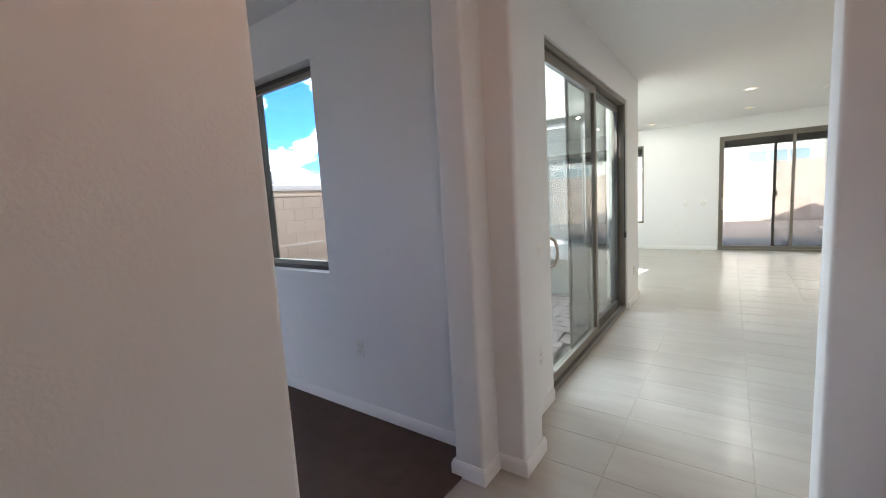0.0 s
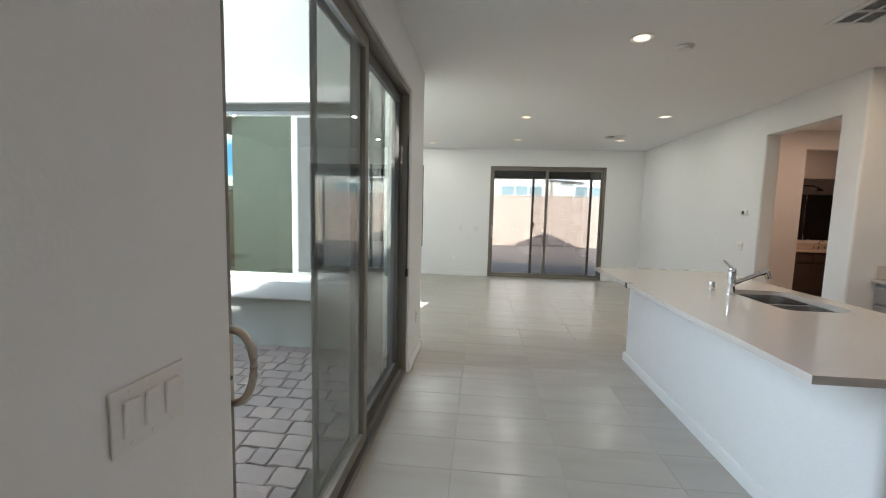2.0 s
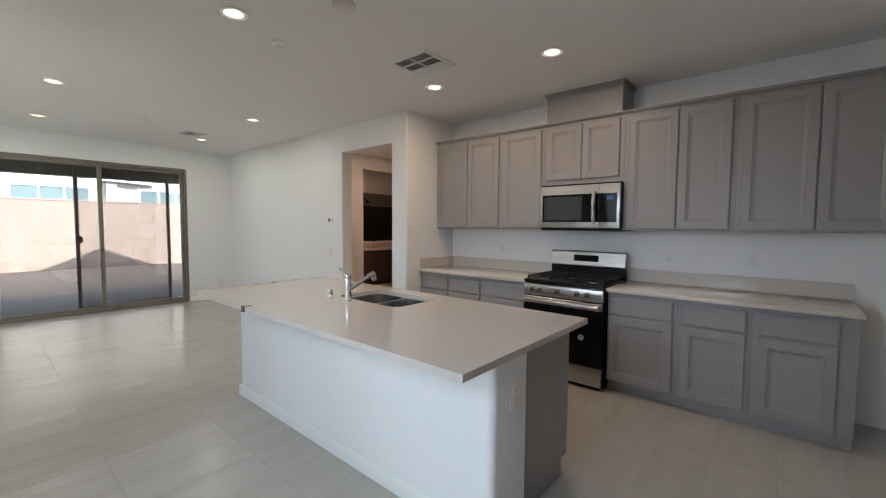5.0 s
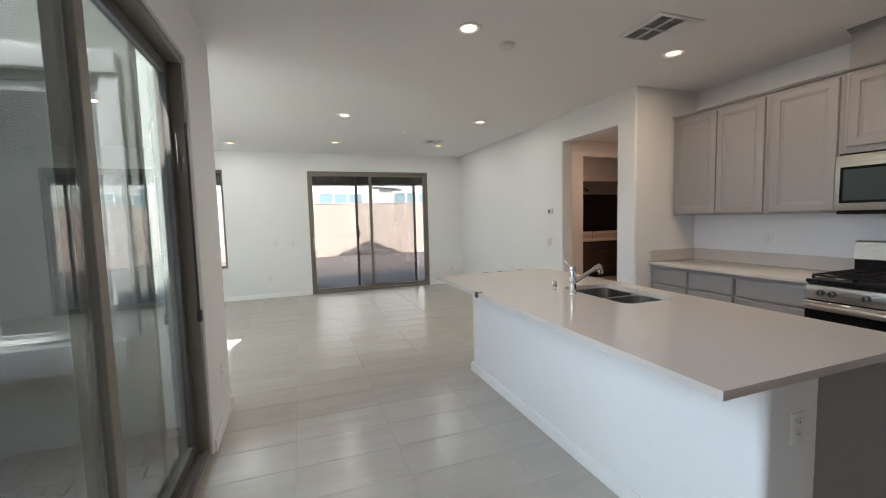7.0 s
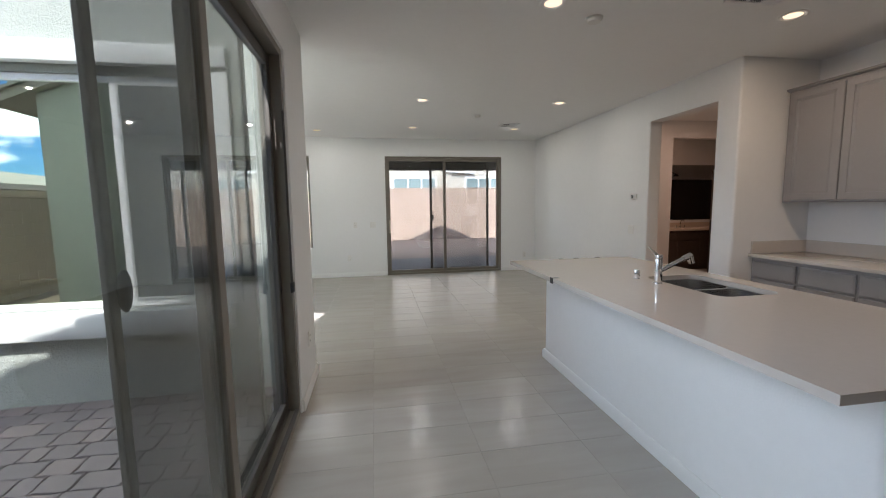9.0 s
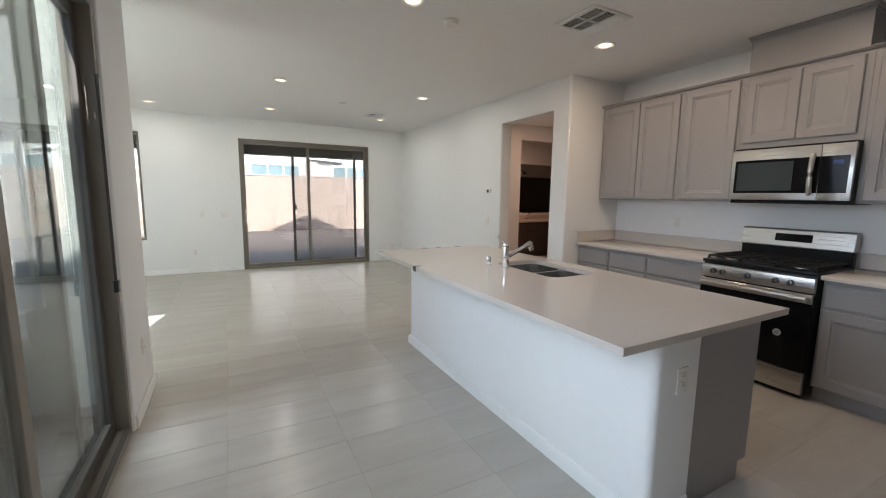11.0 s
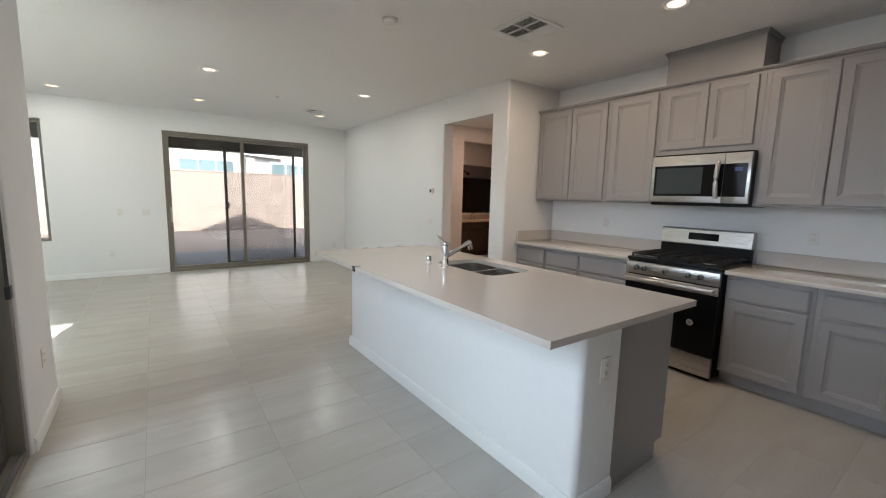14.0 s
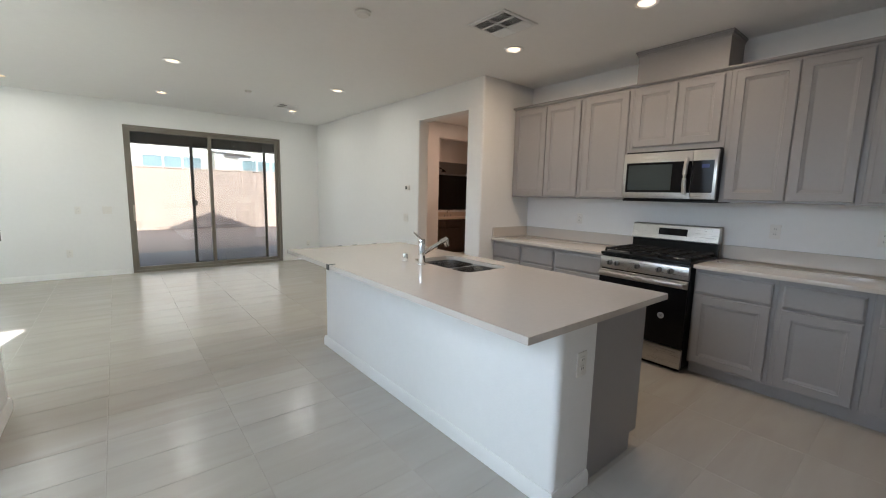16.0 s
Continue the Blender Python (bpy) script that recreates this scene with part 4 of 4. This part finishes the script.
bm = rod((fx + 0.165, fy - 0.009, 1.058), (fx + 0.215, fy - 0.012, 1.078), 0.0175, 0.019, 20)
rod((fx + 0.205, fy - 0.012, 1.078), (fx + 0.222, fy - 0.013, 1.028), 0.0205, 0.0175, 20, bm=bm)
part("spray_head", bm, CHROME, fa, "chrome pull-out spray head")
ag = thing("air_gap", "short chrome air gap cap on the worktop", "air gap")
part("cap", tube(1.565, 8.650, 0.905, 0.965, 0.019, 0.018, 28, bevel=0.003), CHROME, ag)
part("ring", tube(1.565, 8.650, 0.905, 0.909, 0.023, segs=28), CHROME, ag)
# small dark clips left on the worktop's edge
cl = thing("edge_clip", "small dark metal clip on the worktop edge", "clip", "clips on the worktop edge")
bm = box(1.024, 1.0296, 8.79, 8.83, 0.868, 0.908, 0.001, 1)
box(1.024, 1.075, 8.79, 8.81, 0.9052, 0.908, bm=bm)
part("clip", bm, DARK_PLASTIC, cl)
for cx in (1.52, 1.67, 1.885):
    cl = thing("edge_clip", "small dark metal clip on the worktop edge", "clip", "clips on the worktop edge")
    part("clip", box(cx - 0.022, cx + 0.022, 9.675, 9.6945, 0.9052, 0.909, 0.001, 1), DARK_PLASTIC, cl)


# ---- fixtures ----
def facing(normal):
    """A turn that takes -y, the front of a plate, to the given wall normal."""
    return {"-y": 0, "+y": 180, "-x": -90, "+x": 90}[normal]


def plate(name, kind, at, normal, label):
    """A wall plate 115 mm high, built facing -y at the origin."""
    wide = {"outlet": 0.072, "switch": 0.072, "double": 0.116, "triple": 0.165}[kind]
    t = thing(name, label, "switch" if kind != "outlet" else "outlet")
    part("cover", box(-wide / 2, wide / 2, -0.006, 0.0, -0.058, 0.058, 0.002, 2), PLASTIC, t)
    count = {"outlet": 1, "switch": 1, "double": 2, "triple": 3}[kind]
    for i in range(count):
        c = (i - (count - 1) / 2) * 0.046
        if kind == "outlet":
            for dz in (-0.021, 0.021):
                f = part("socket", box(c - 0.017, c + 0.017, -0.0085, -0.004, dz - 0.0145, dz + 0.0145, 0.003, 2), PLASTIC, t)
                for sx in (-0.0065, 0.0065):
                    part("slot", box(c + sx - 0.0013, c + sx + 0.0013, -0.0092, -0.008, dz - 0.003, dz + 0.006), SLOT, f)
        else:
            f = part("rocker", box(c - 0.0165, c + 0.0165, -0.0105, -0.004, -0.033, 0.033, 0.002, 1), PLASTIC, t)
            tilt = Matrix.Translation((c, -0.006, 0)) @ Matrix.Rotation(radians(4), 4, "X") @ Matrix.Translation((-c, 0.006, 0))
            f.matrix_local = tilt
        for sz in (-0.048, 0.048):
            part("screw", tilted(tube(0, 0, 0, 0.0012, 0.0035, segs=10), Matrix.Translation((c, -0.006, sz)) @ Matrix.Rotation(math.pi / 2, 4, "X")), PLASTIC, t)
    t.matrix_world = pose(at[0], at[1], at[2], 0, 0, facing(normal))
    return t


plate("light_switch", "triple", (-0.70, 6.285, 1.055), "+x", "white triple rocker switch beside the glass door")
plate("wall_outlet", "outlet", (-0.70, 6.30, 0.375), "+x", "white wall outlet near the floor")
plate("wall_outlet", "outlet", (-0.70, 9.39, 0.405), "+x", "white wall outlet near the floor")
plate("wall_outlet", "outlet", (-1.72, 5.72, 0.46), "-y", "white wall outlet in the bedroom")
plate("wall_outlet", "outlet", (-0.694, 14.46, 0.38), "-y", "white wall outlet below two wall plates")
plate("light_switch", "double", (-0.21, 14.46, 1.04), "-y", "white double switch beside the patio door")
plate("wall_outlet", "outlet", (-0.556, 14.46, 1.04), "-y", "white wall outlet at switch height")
plate("wall_outlet", "outlet", (2.99, 14.46, 0.33), "-y", "white wall outlet near the floor")
plate("light_switch", "double", (3.23, 11.15, 1.055), "-x", "white double switch beside the opening")
for yy in (8.813, 7.013, 6.40, 5.62):
    plate("wall_outlet", "outlet", (4.09, yy, 1.165), "-x", "white wall outlet above the worktop")
plate("wall_outlet", "outlet", (1.515, 7.122, 0.655), "-y", "white wall outlet on the island end")
th = thing("thermostat", "small white thermostat with a dark screen", "thermostat")
part("body", box(-0.05, 0.05, -0.022, 0.0, -0.035, 0.035, 0.006, 2), PLASTIC, th)
part("screen", box(-0.04, 0.005, -0.0235, -0.02, -0.022, 0.022, 0.001, 1), DARK_PLASTIC, th)
th.matrix_world = pose(3.23, 11.10, 1.49, 0, 0, facing("-x"))


def downlight(x, y, power=LAMP_POWER, color=(1.0, 0.93, 0.77)):
    d = thing("downlight", "recessed white ceiling downlight, switched on", "ceiling light", "recessed ceiling downlights")
    bm = bmesh.new()
    rings = []
    for r, z in ((0.090, CEIL), (0.090, CEIL - 0.004), (0.085, CEIL - 0.007), (0.074, CEIL - 0.007), (0.056, CEIL - 0.0005)):
        rings.append([bm.verts.new((math.cos(2 * math.pi * k / 40) * r, math.sin(2 * math.pi * k / 40) * r, z - CEIL)) for k in range(40)])
    for a, b in zip(rings, rings[1:]):
        for k in range(40):
            bm.faces.new((a[k], a[(k + 1) % 40], b[(k + 1) % 40], b[k]))
    part("trim_ring", bm, TRIM, d)
    part("lens", tube(0, 0, -0.0030, -0.0012, 0.057, segs=40), LENS, d, "glowing warm-white lens")
    d.location = (x, y, CEIL)
    lamp = bpy.data.lights.new("downlight_lamp", "AREA")
    lamp.shape, lamp.size, lamp.energy, lamp.color = "DISK", 0.055, power, color
    lo = new("downlight_lamp", lamp)
    lo.location = (x, y, CEIL - 0.0045)
    return d


for x, y in ((0.475, 11.48), (0.515, 13.31), (2.335, 13.29), (2.305, 11.43), (1.05, 8.90), (-1.12, 13.70), (-1.2, 11.5)):
    downlight(x, y)
for x, y in ((2.86, 8.83), (2.845, 7.62)):
    downlight(x, y, KITCHEN_POWER, (1.0, 0.74, 0.49))
# unseen hall downlight, added for the warm light on the hall walls
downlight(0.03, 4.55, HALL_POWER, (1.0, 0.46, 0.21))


def ceiling_disc(x, y, r, h, label, name="smoke_detector"):
    d = thing(name, label, "detector")
    part("base", tube(0, 0, -h * 0.5, 0, r, r, 40, bevel=0.002), PLASTIC, d)
    part("cover", tube(0, 0, -h, -h * 0.5, r * 0.72, r * 0.9, 40, bevel=0.003), PLASTIC, d)
    d.location = (x, y, CEIL)


ceiling_disc(1.44, 9.065, 0.062, 0.030, "round white smoke detector on the ceiling")
ceiling_disc(1.43, 8.28, 0.072, 0.022, "round white cover plate on the ceiling", "ceiling_plate")
ceiling_disc(1.41, 12.30, 0.045, 0.025, "round white sprinkler cover on the ceiling", "sprinkler_cover")


def ceiling_vent(x0, x1, y0, y1, nx, ny, label):
    v = thing("ceiling_vent", label, "air vent")
    # grey backing sheet: the shade inside the duct is put into its colour
    part("backing", box(x0 + 0.02, x1 - 0.02, y0 + 0.02, y1 - 0.02, CEIL - 0.0035, CEIL - 0.001), VENT_DARK, v)
    bm = bmesh.new()
    for a, b, cc, dd in ((x0, x1, y0, y0 + 0.028), (x0, x1, y1 - 0.028, y1), (x0, x0 + 0.028, y0 + 0.028, y1 - 0.028), (x1 - 0.028, x1, y0 + 0.028, y1 - 0.028)):
        box(a, b, cc, dd, CEIL - 0.012, CEIL - 0.0005, 0.003, 1, bm=bm)
    part("frame", bm, TRIM, v)
    gx, gy = (x1 - x0 - 0.056) / nx, (y1 - y0 - 0.056) / ny
    for i in range(nx):
        for j in range(ny):
            ax, ay = x0 + 0.028 + i * gx, y0 + 0.028 + j * gy
            part("rib", box(ax, ax + 0.006, ay, ay + gy, CEIL - 0.016, CEIL - 0.002), TRIM, v)
            tilt = -28 if i < nx - 1 else 48
            for k in range(7):
                px = ax + 0.012 + (gx - 0.016) * (k + 0.5) / 7
                s = tilted(box(-0.0105, 0.0105, ay + 0.003, ay + gy - 0.003, -0.0007, 0.0007), Matrix.Translation((px, 0, CEIL - 0.012)) @ Matrix.Rotation(radians(tilt), 4, "Y"))
                part("slat", s, TRIM, v)
    for j in range(1, ny):
        part("cross_rib", box(x0 + 0.028, x1 - 0.028, y0 + 0.028 + j * gy - 0.003, y0 + 0.028 + j * gy + 0.003, CEIL - 0.017, CEIL - 0.002), TRIM, v)


ceiling_vent(2.170, 2.565, 8.325, 8.720, 3, 2, "square white louvered ceiling air vent")
ceiling_vent(1.955, 2.26, 12.78, 13.08, 2, 2, "small white louvered ceiling air vent")

# ---- bathroom beyond ----
va = thing("vanity", "dark wood bathroom vanity with a cream top", "vanity")
part("body", box(4.9, 8.0, 13.56, 14.098, 0.10, 0.82, 0.002, 1), DARK_WOOD, va)
part("toe_kick", box(4.9, 8.0, 13.62, 13.64, 0.0, 0.10), DARK_WOOD, va)
for k in range(6):
    a = 4.93 + k * 0.51
    part("door", box(a, a + 0.48, 13.54, 13.558, 0.14, 0.60, 0.004, 1), DARK_WOOD, va)
    part("drawer", box(a, a + 0.48, 13.54, 13.558, 0.64, 0.79, 0.004, 1), DARK_WOOD, va)
part("top", box(4.88, 8.02, 13.52, 14.098, 0.82, 0.86, 0.004, 2), CREAM_TOP, va, "cream vanity top")
part("splash", box(4.88, 8.02, 14.078, 14.098, 0.8605, 0.96, 0.002, 1), CREAM_TOP, va)
bf = thing("bath_faucet", "chrome two-handle bathroom faucet on the vanity", "faucet")
part("spout", sweep([(6.35, 13.98, 0.86), (6.35, 13.98, 0.98), (6.35, 13.94, 1.02), (6.35, 13.87, 1.00)], 0.012, 12), CHROME, bf)
for dx in (-0.1, 0.1):
    part("handle", tube(6.35 + dx, 13.98, 0.86, 0.91, 0.018, 0.012, 16), CHROME, bf)
mi = thing("bath_mirror", "wide frameless bathroom mirror above the vanity", "mirror")
part("glass", box(4.95, 7.95, 14.090, 14.0985, 1.02, 2.20), MIRROR, mi)
sh = thing("shower", "dark shower enclosure with a glass front and bent shower arm", "shower")
part("back_panel", box(6.15, 8.99, 12.445, 12.47, 0.0, 1.98), SHOWER, sh)
part("end_panel", box(6.12, 6.145, 12.445, 12.96, 0.0, 1.98), SHOWER, sh)
part("front_panel", box(6.15, 8.99, 12.945, 12.957, 0.06, 1.945, 0.002, 1), SHOWER, sh, "dark glass front")
part("curb", box(6.15, 8.99, 12.90, 13.0, 0.0, 0.05), CREAM_TOP, sh)
part("post", box(6.93, 6.955, 12.958, 12.985, 0.05, 1.945, 0.003, 1), CHROME, sh)
part("top_rail", box(6.15, 8.99, 12.935, 12.985, 1.947, 1.975, 0.003, 1), CHROME, sh)
part("arm", sweep([(6.98, 12.45, 2.10), (7.0, 12.75, 2.16), (7.05, 12.98, 2.14), (7.1, 13.08, 2.08)], 0.014, 10), DARK_PLASTIC, sh)
part("head", tube(7.1, 13.09, 2.03, 2.08, 0.07, 0.03, 20), DARK_PLASTIC, sh)
# unseen lamps: bathroom one placed out of sight, lobby one added to brighten its wall
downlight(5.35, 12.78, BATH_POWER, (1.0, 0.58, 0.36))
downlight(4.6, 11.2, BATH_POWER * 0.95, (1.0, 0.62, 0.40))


# ---- yard, neighbours ----
def block_course_wall(name, label, axis, plane, a0, a1, z0, courses, long=0.40, high=0.20):
    """A wall of concrete blocks in running bond; each block proud of its joints."""
    w = thing(name, label, "wall")
    w["kind"] = "structure"
    th, j = 0.15, 0.010
    top = z0 + courses * high
    if axis == "y":
        part("mortar_core", box(a0, a1, plane + 0.006, plane + th, z0, top - 0.004), MORTAR, w)
        unit = box(0, long - j, 0, 0.15, 0, high - j, 0.003, 1)
    else:
        part("mortar_core", box(plane - th, plane - 0.006, a0, a1, z0, top - 0.004), MORTAR, w)
        unit = box(-0.15, 0, 0, long - j, 0, high - j, 0.003, 1)
    mesh = finish(unit, "block", BLOCK, False)
    for c in range(courses):
        a = a0 - (long / 2 if c % 2 else 0)
        while a < a1:
            b = new("block", mesh)
            b.parent = w
            b.location = (a, plane, z0 + c * high) if axis == "y" else (plane, a, z0 + c * high)
            a += long
    # cap course
    if axis == "y":
        part("cap", box(a0, a1, plane - 0.012, plane + th + 0.012, top, top + 0.05, 0.004, 1), BLOCK, w)
    else:
        part("cap", box(plane - th - 0.012, plane + 0.012, a0, a1, top, top + 0.05, 0.004, 1), BLOCK, w)


block_course_wall("block_wall", "tan concrete block wall at the end of the yard", "y", 23.8, -3.2, 8.0, -0.09, 11)
block_course_wall("block_wall", "tan concrete block wall along the side yard", "x", -6.2, 2.0, 13.2, -0.09, 8, 0.40, 0.216)
structure("yard_wall", box(-14, -3.2, 23.83, 23.95, -0.09, 2.15), BLOCK, "tan block wall of the yard")
structure("yard_wall", box(8.0, 18, 23.83, 23.95, -0.09, 2.15), BLOCK, "tan block wall of the yard")
structure("yard_wall", box(-6.35, -6.23, 13.2, 23.83, -0.09, 1.68), BLOCK, "tan block wall of the yard")


def house(name, label, x0, x1, y0, y1, eave, ridge, mat, along="x"):
    """A plain stucco house with a hipped tile roof."""
    h = thing(name, label, "house")
    part("wall", box(x0, x1, y0, y1, -0.1, eave), mat, h)
    bm = bmesh.new()
    o = 0.5
    base = [(x0 - o, y0 - o), (x1 + o, y0 - o), (x1 + o, y1 + o), (x0 - o, y1 + o)]
    lo_ = [bm.verts.new((x, y, eave - 0.02)) for x, y in base]
    up = [bm.verts.new((x, y, eave + 0.14)) for x, y in base]
    if along == "x":
        d = (y1 - y0) / 2
        rr = [bm.verts.new((x0 + d, (y0 + y1) / 2, ridge)), bm.verts.new((x1 - d, (y0 + y1) / 2, ridge))]
        faces = ((up[0], up[1], rr[1], rr[0]), (up[2], up[3], rr[0], rr[1]), (up[1], up[2], rr[1]), (up[3], up[0], rr[0]))
    else:
        d = (x1 - x0) / 2
        rr = [bm.verts.new(((x0 + x1) / 2, y0 + d, ridge)), bm.verts.new(((x0 + x1) / 2, y1 - d, ridge))]
        faces = ((up[0], up[1], rr[0]), (up[1], up[2], rr[1], rr[0]), (up[2], up[3], rr[1]), (up[3], up[0], rr[0], rr[1]))
    for f in faces:
        bm.faces.new(f)
    bm.faces.new(lo_[::-1])
    for i in range(4):
        j = (i + 1) % 4
        bm.faces.new((lo_[i], lo_[j], up[j], up[i]))
    part("roof", bm, ROOF, h, "brown tile roof")
    return h


nb = house("neighbour_house", "cream stucco house behind the back wall", -8.0, 14.0, 28.0, 38.0, 5.2, 8.0, STUCCO_CREAM)
for a, b in ((0.78, 3.20), (4.70, 6.95)):
    w = part("window", frame_rect("y", 27.93, 28.0, a, b, 1.55, 2.93, 0.12), STUCCO_TRIM, nb)
    part("pane", box(a + 0.12, b - 0.12, 27.96, 27.985, 1.67, 2.81), TEAL, w, "pane with teal blinds behind")
    m3 = (b - a - 0.24) / 3
    for k in (1, 2):
        part("mullion", box(a + 0.12 + k * m3 - 0.03, a + 0.12 + k * m3 + 0.03, 27.94, 27.985, 1.67, 2.81), FRAME_WHITE, w)
# low eave and downpipe between the two windows
part("side_eave", tilted(box(0, 1.75, -0.16, 0.06, 0, 0.12, 0.01, 1), Matrix.Translation((3.48, 27.93, 3.16)) @ Matrix.Rotation(radians(3), 4, "Y")), FRAME_WHITE, nb)
part("pilaster", box(3.62, 4.0, 27.86, 28.0, 0.0, 3.16), STUCCO_CREAM, nb)
part("downpipe", rod((3.56, 27.9, 0.0), (3.56, 27.9, 3.1), 0.045, 0.045, 10), FRAME, nb)
side = house("side_house", "house with a grey tile roof beyond the side wall", -32.0, -10.6, 6.0, 19.6, 1.98, 3.32, STUCCO_CREAM, "x")
# tile courses of the side house's roof
bm = bmesh.new()
for k in range(14):
    f = (k + 0.5) / 14
    x = -10.1 + (-17.4 + 10.1) * f
    z = 2.12 + (3.32 - 2.12) * f
    box(x - 0.05, x + 0.05, 12.8 - 7.2 * (1 - f), 12.8 + 7.2 * (1 - f), z - 0.02, z + 0.045, bm=bm)
part("tile_courses", bm, ROOF, side)
house("side_house", "low house with a tile roof behind the side wall", -30.0, -10.8, -16.0, 1.5, 2.05, 3.6, STUCCO_CREAM, "x")
pole = thing("utility_pole", "tall slim utility pole with cross arms", "pole")
part("mast", rod((-24.6, -18.6, -0.1), (-24.6, -18.6, 16.0), 0.10, 0.08, 12), WOODPOLE, pole)
for z in (14.4, 13.2, 12.0, 10.8):
    part("cross_arm", box(-25.8, -23.4, -18.66, -18.54, z, z + 0.14), WOODPOLE, pole)

# ---- floor tiles, pavers ----
TX, TY, JX, JY = 0.613, 0.3080, -0.218, 8.031
unit = bmesh.new()
w, l = TX - 0.0022, TY - 0.0022
lo_ = [unit.verts.new(v) for v in ((0, 0, -0.0015), (w, 0, -0.0015), (w, l, -0.0015), (0, l, -0.0015))]
b = 0.0010
hi = [unit.verts.new(v) for v in ((b, b, 0), (w - b, b, 0), (w - b, l - b, 0), (b, l - b, 0))]
unit.faces.new(hi)
for i in range(4):
    j = (i + 1) % 4
    unit.faces.new((lo_[i], lo_[j], hi[j], hi[i]))
tile_mesh = finish(unit, "tile", TILE, False)
rest = []
for i in range(-8, 16):
    for j in range(-22, 22):
        x, y = JX + i * TX, JY + j * TY
        if x + TX < -5.0 or x > 9.0 or y > 14.5 or y < 1.4:
            continue
        if (y < 9.6 and x < -0.9) or (y < 9.5 and x > 4.1):
            continue
        near_camera = -0.9 < x < 3.0 and 4.6 < y < 14.4
        if near_camera:
            t = new("tile", tile_mesh)
            t.parent = floor
            t.location = (x, y, random.uniform(-0.0003, 0.0003))
        else:
            rest.append((x, y))
verts, faces = [], []
for x, y in rest:
    k = len(verts)
    verts += [(x, y, -0.0002), (x + w, y, -0.0002), (x + w, y + l, -0.0002), (x, y + l, -0.0002)]
    faces.append((k, k + 1, k + 2, k + 3))
me = bpy.data.meshes.new("tiles")
me.from_pydata(verts, [], faces)
me.materials.append(TILE)
tiles_rest = new("tiles", me)
tiles_rest.parent = floor
tagged(tiles_rest, "beige porcelain floor tiles", "", "", "stuff")

bed = structure("courtyard_paving", box(-6.2, -0.86, 5.90, 9.52, -0.12, -0.048), SAND, "grey-brown concrete pavers in the courtyard")
structure("patio_paving", box(-5.0, 7.6, 14.64, 17.2, -0.12, -0.05), SAND, "dark concrete patio paving")


def paver_mesh(w, l, seed):
    rnd = random.Random(seed)
    bm = bmesh.new()
    n = 5
    ring = []
    for k in range(n):
        ring.append((w * k / n, 0.006 * math.sin(6.28 * k / n)))
    for k in range(n):
        ring.append((w + 0.005 * math.sin(6.28 * k / n), l * k / n))
    for k in range(n):
        ring.append((w - w * k / n, l + 0.006 * math.sin(6.28 * (1 - k / n))))
    for k in range(n):
        ring.append((0.005 * math.sin(6.28 * (1 - k / n)), l - l * k / n))
    c = Vector((w / 2, l / 2))
    rings = []
    for s, z in ((1.0, -0.03), (1.0, -0.006), (0.965, -0.001), (0.90, 0.0)):
        rings.append([bm.verts.new((c.x + (x - c.x) * s, c.y + (y - c.y) * s, z + (rnd.uniform(-0.001, 0.001) if z > -0.005 else 0))) for x, y in ring])
    for a, b in zip(rings, rings[1:]):
        for k in range(len(a)):
            j = (k + 1) % len(a)
            bm.faces.new((a[k], a[j], b[j], b[k]))
    bm.faces.new(rings[-1])
    return finish(bm, "paver", PAVER, True, 50)


kinds = [paver_mesh(0.172, 0.149, 1), paver_mesh(0.112, 0.149, 2), paver_mesh(0.232, 0.149, 3)]
widths = (0.181, 0.121, 0.241)
rnd = random.Random(4)
row = 0
y = 5.92
while y < 9.40:
    x = -3.35 - rnd.random() * 0.2
    while True:
        k = rnd.choice((0, 0, 1, 2))
        if x + widths[k] > -0.87:
            break
        p = new("paver", kinds[k])
        p.parent = bed
        p.location = (x + 0.004, y, -0.020 + rnd.uniform(-0.003, 0.003))
        p.rotation_euler = (rnd.uniform(-0.01, 0.01), rnd.uniform(-0.01, 0.01), rnd.uniform(-0.02, 0.02))
        x += widths[k]
    y += 0.158
verts, faces = [], []
y = 5.92
while y < 9.40:
    x = -6.1 - rnd.random() * 0.1
    while x < -3.6:
        k = len(verts)
        z = -0.022 + rnd.uniform(-0.003, 0.003)
        verts += [(x, y, z), (x + 0.172, y, z), (x + 0.172, y + 0.148, z), (x, y + 0.148, z)]
        faces.append((k, k + 1, k + 2, k + 3))
        x += 0.181
    y += 0.158
me = bpy.data.meshes.new("pavers")
me.from_pydata(verts, [], faces)
me.materials.append(PAVER)
pv = new("pavers", me)
tagged(pv, "grey-brown concrete pavers of the courtyard", "", "", "stuff")
verts, faces = [], []
y = 14.66
while y < 17.15:
    x = -4.9 + rnd.random() * 0.1
    while x < 7.5:
        k = len(verts)
        z = -0.03 + rnd.uniform(-0.003, 0.003)
        verts += [(x, y, z), (x + 0.22, y, z), (x + 0.22, y + 0.148, z), (x, y + 0.148, z)]
        faces.append((k, k + 1, k + 2, k + 3))
        x += 0.23
    y += 0.158
me = bpy.data.meshes.new("pavers")
me.from_pydata(verts, [], faces)
me.materials.append(PATIO_PAVER)
pv = new("pavers", me)
tagged(pv, "concrete pavers of the covered patio, coloured dark for its shade", "", "", "stuff")
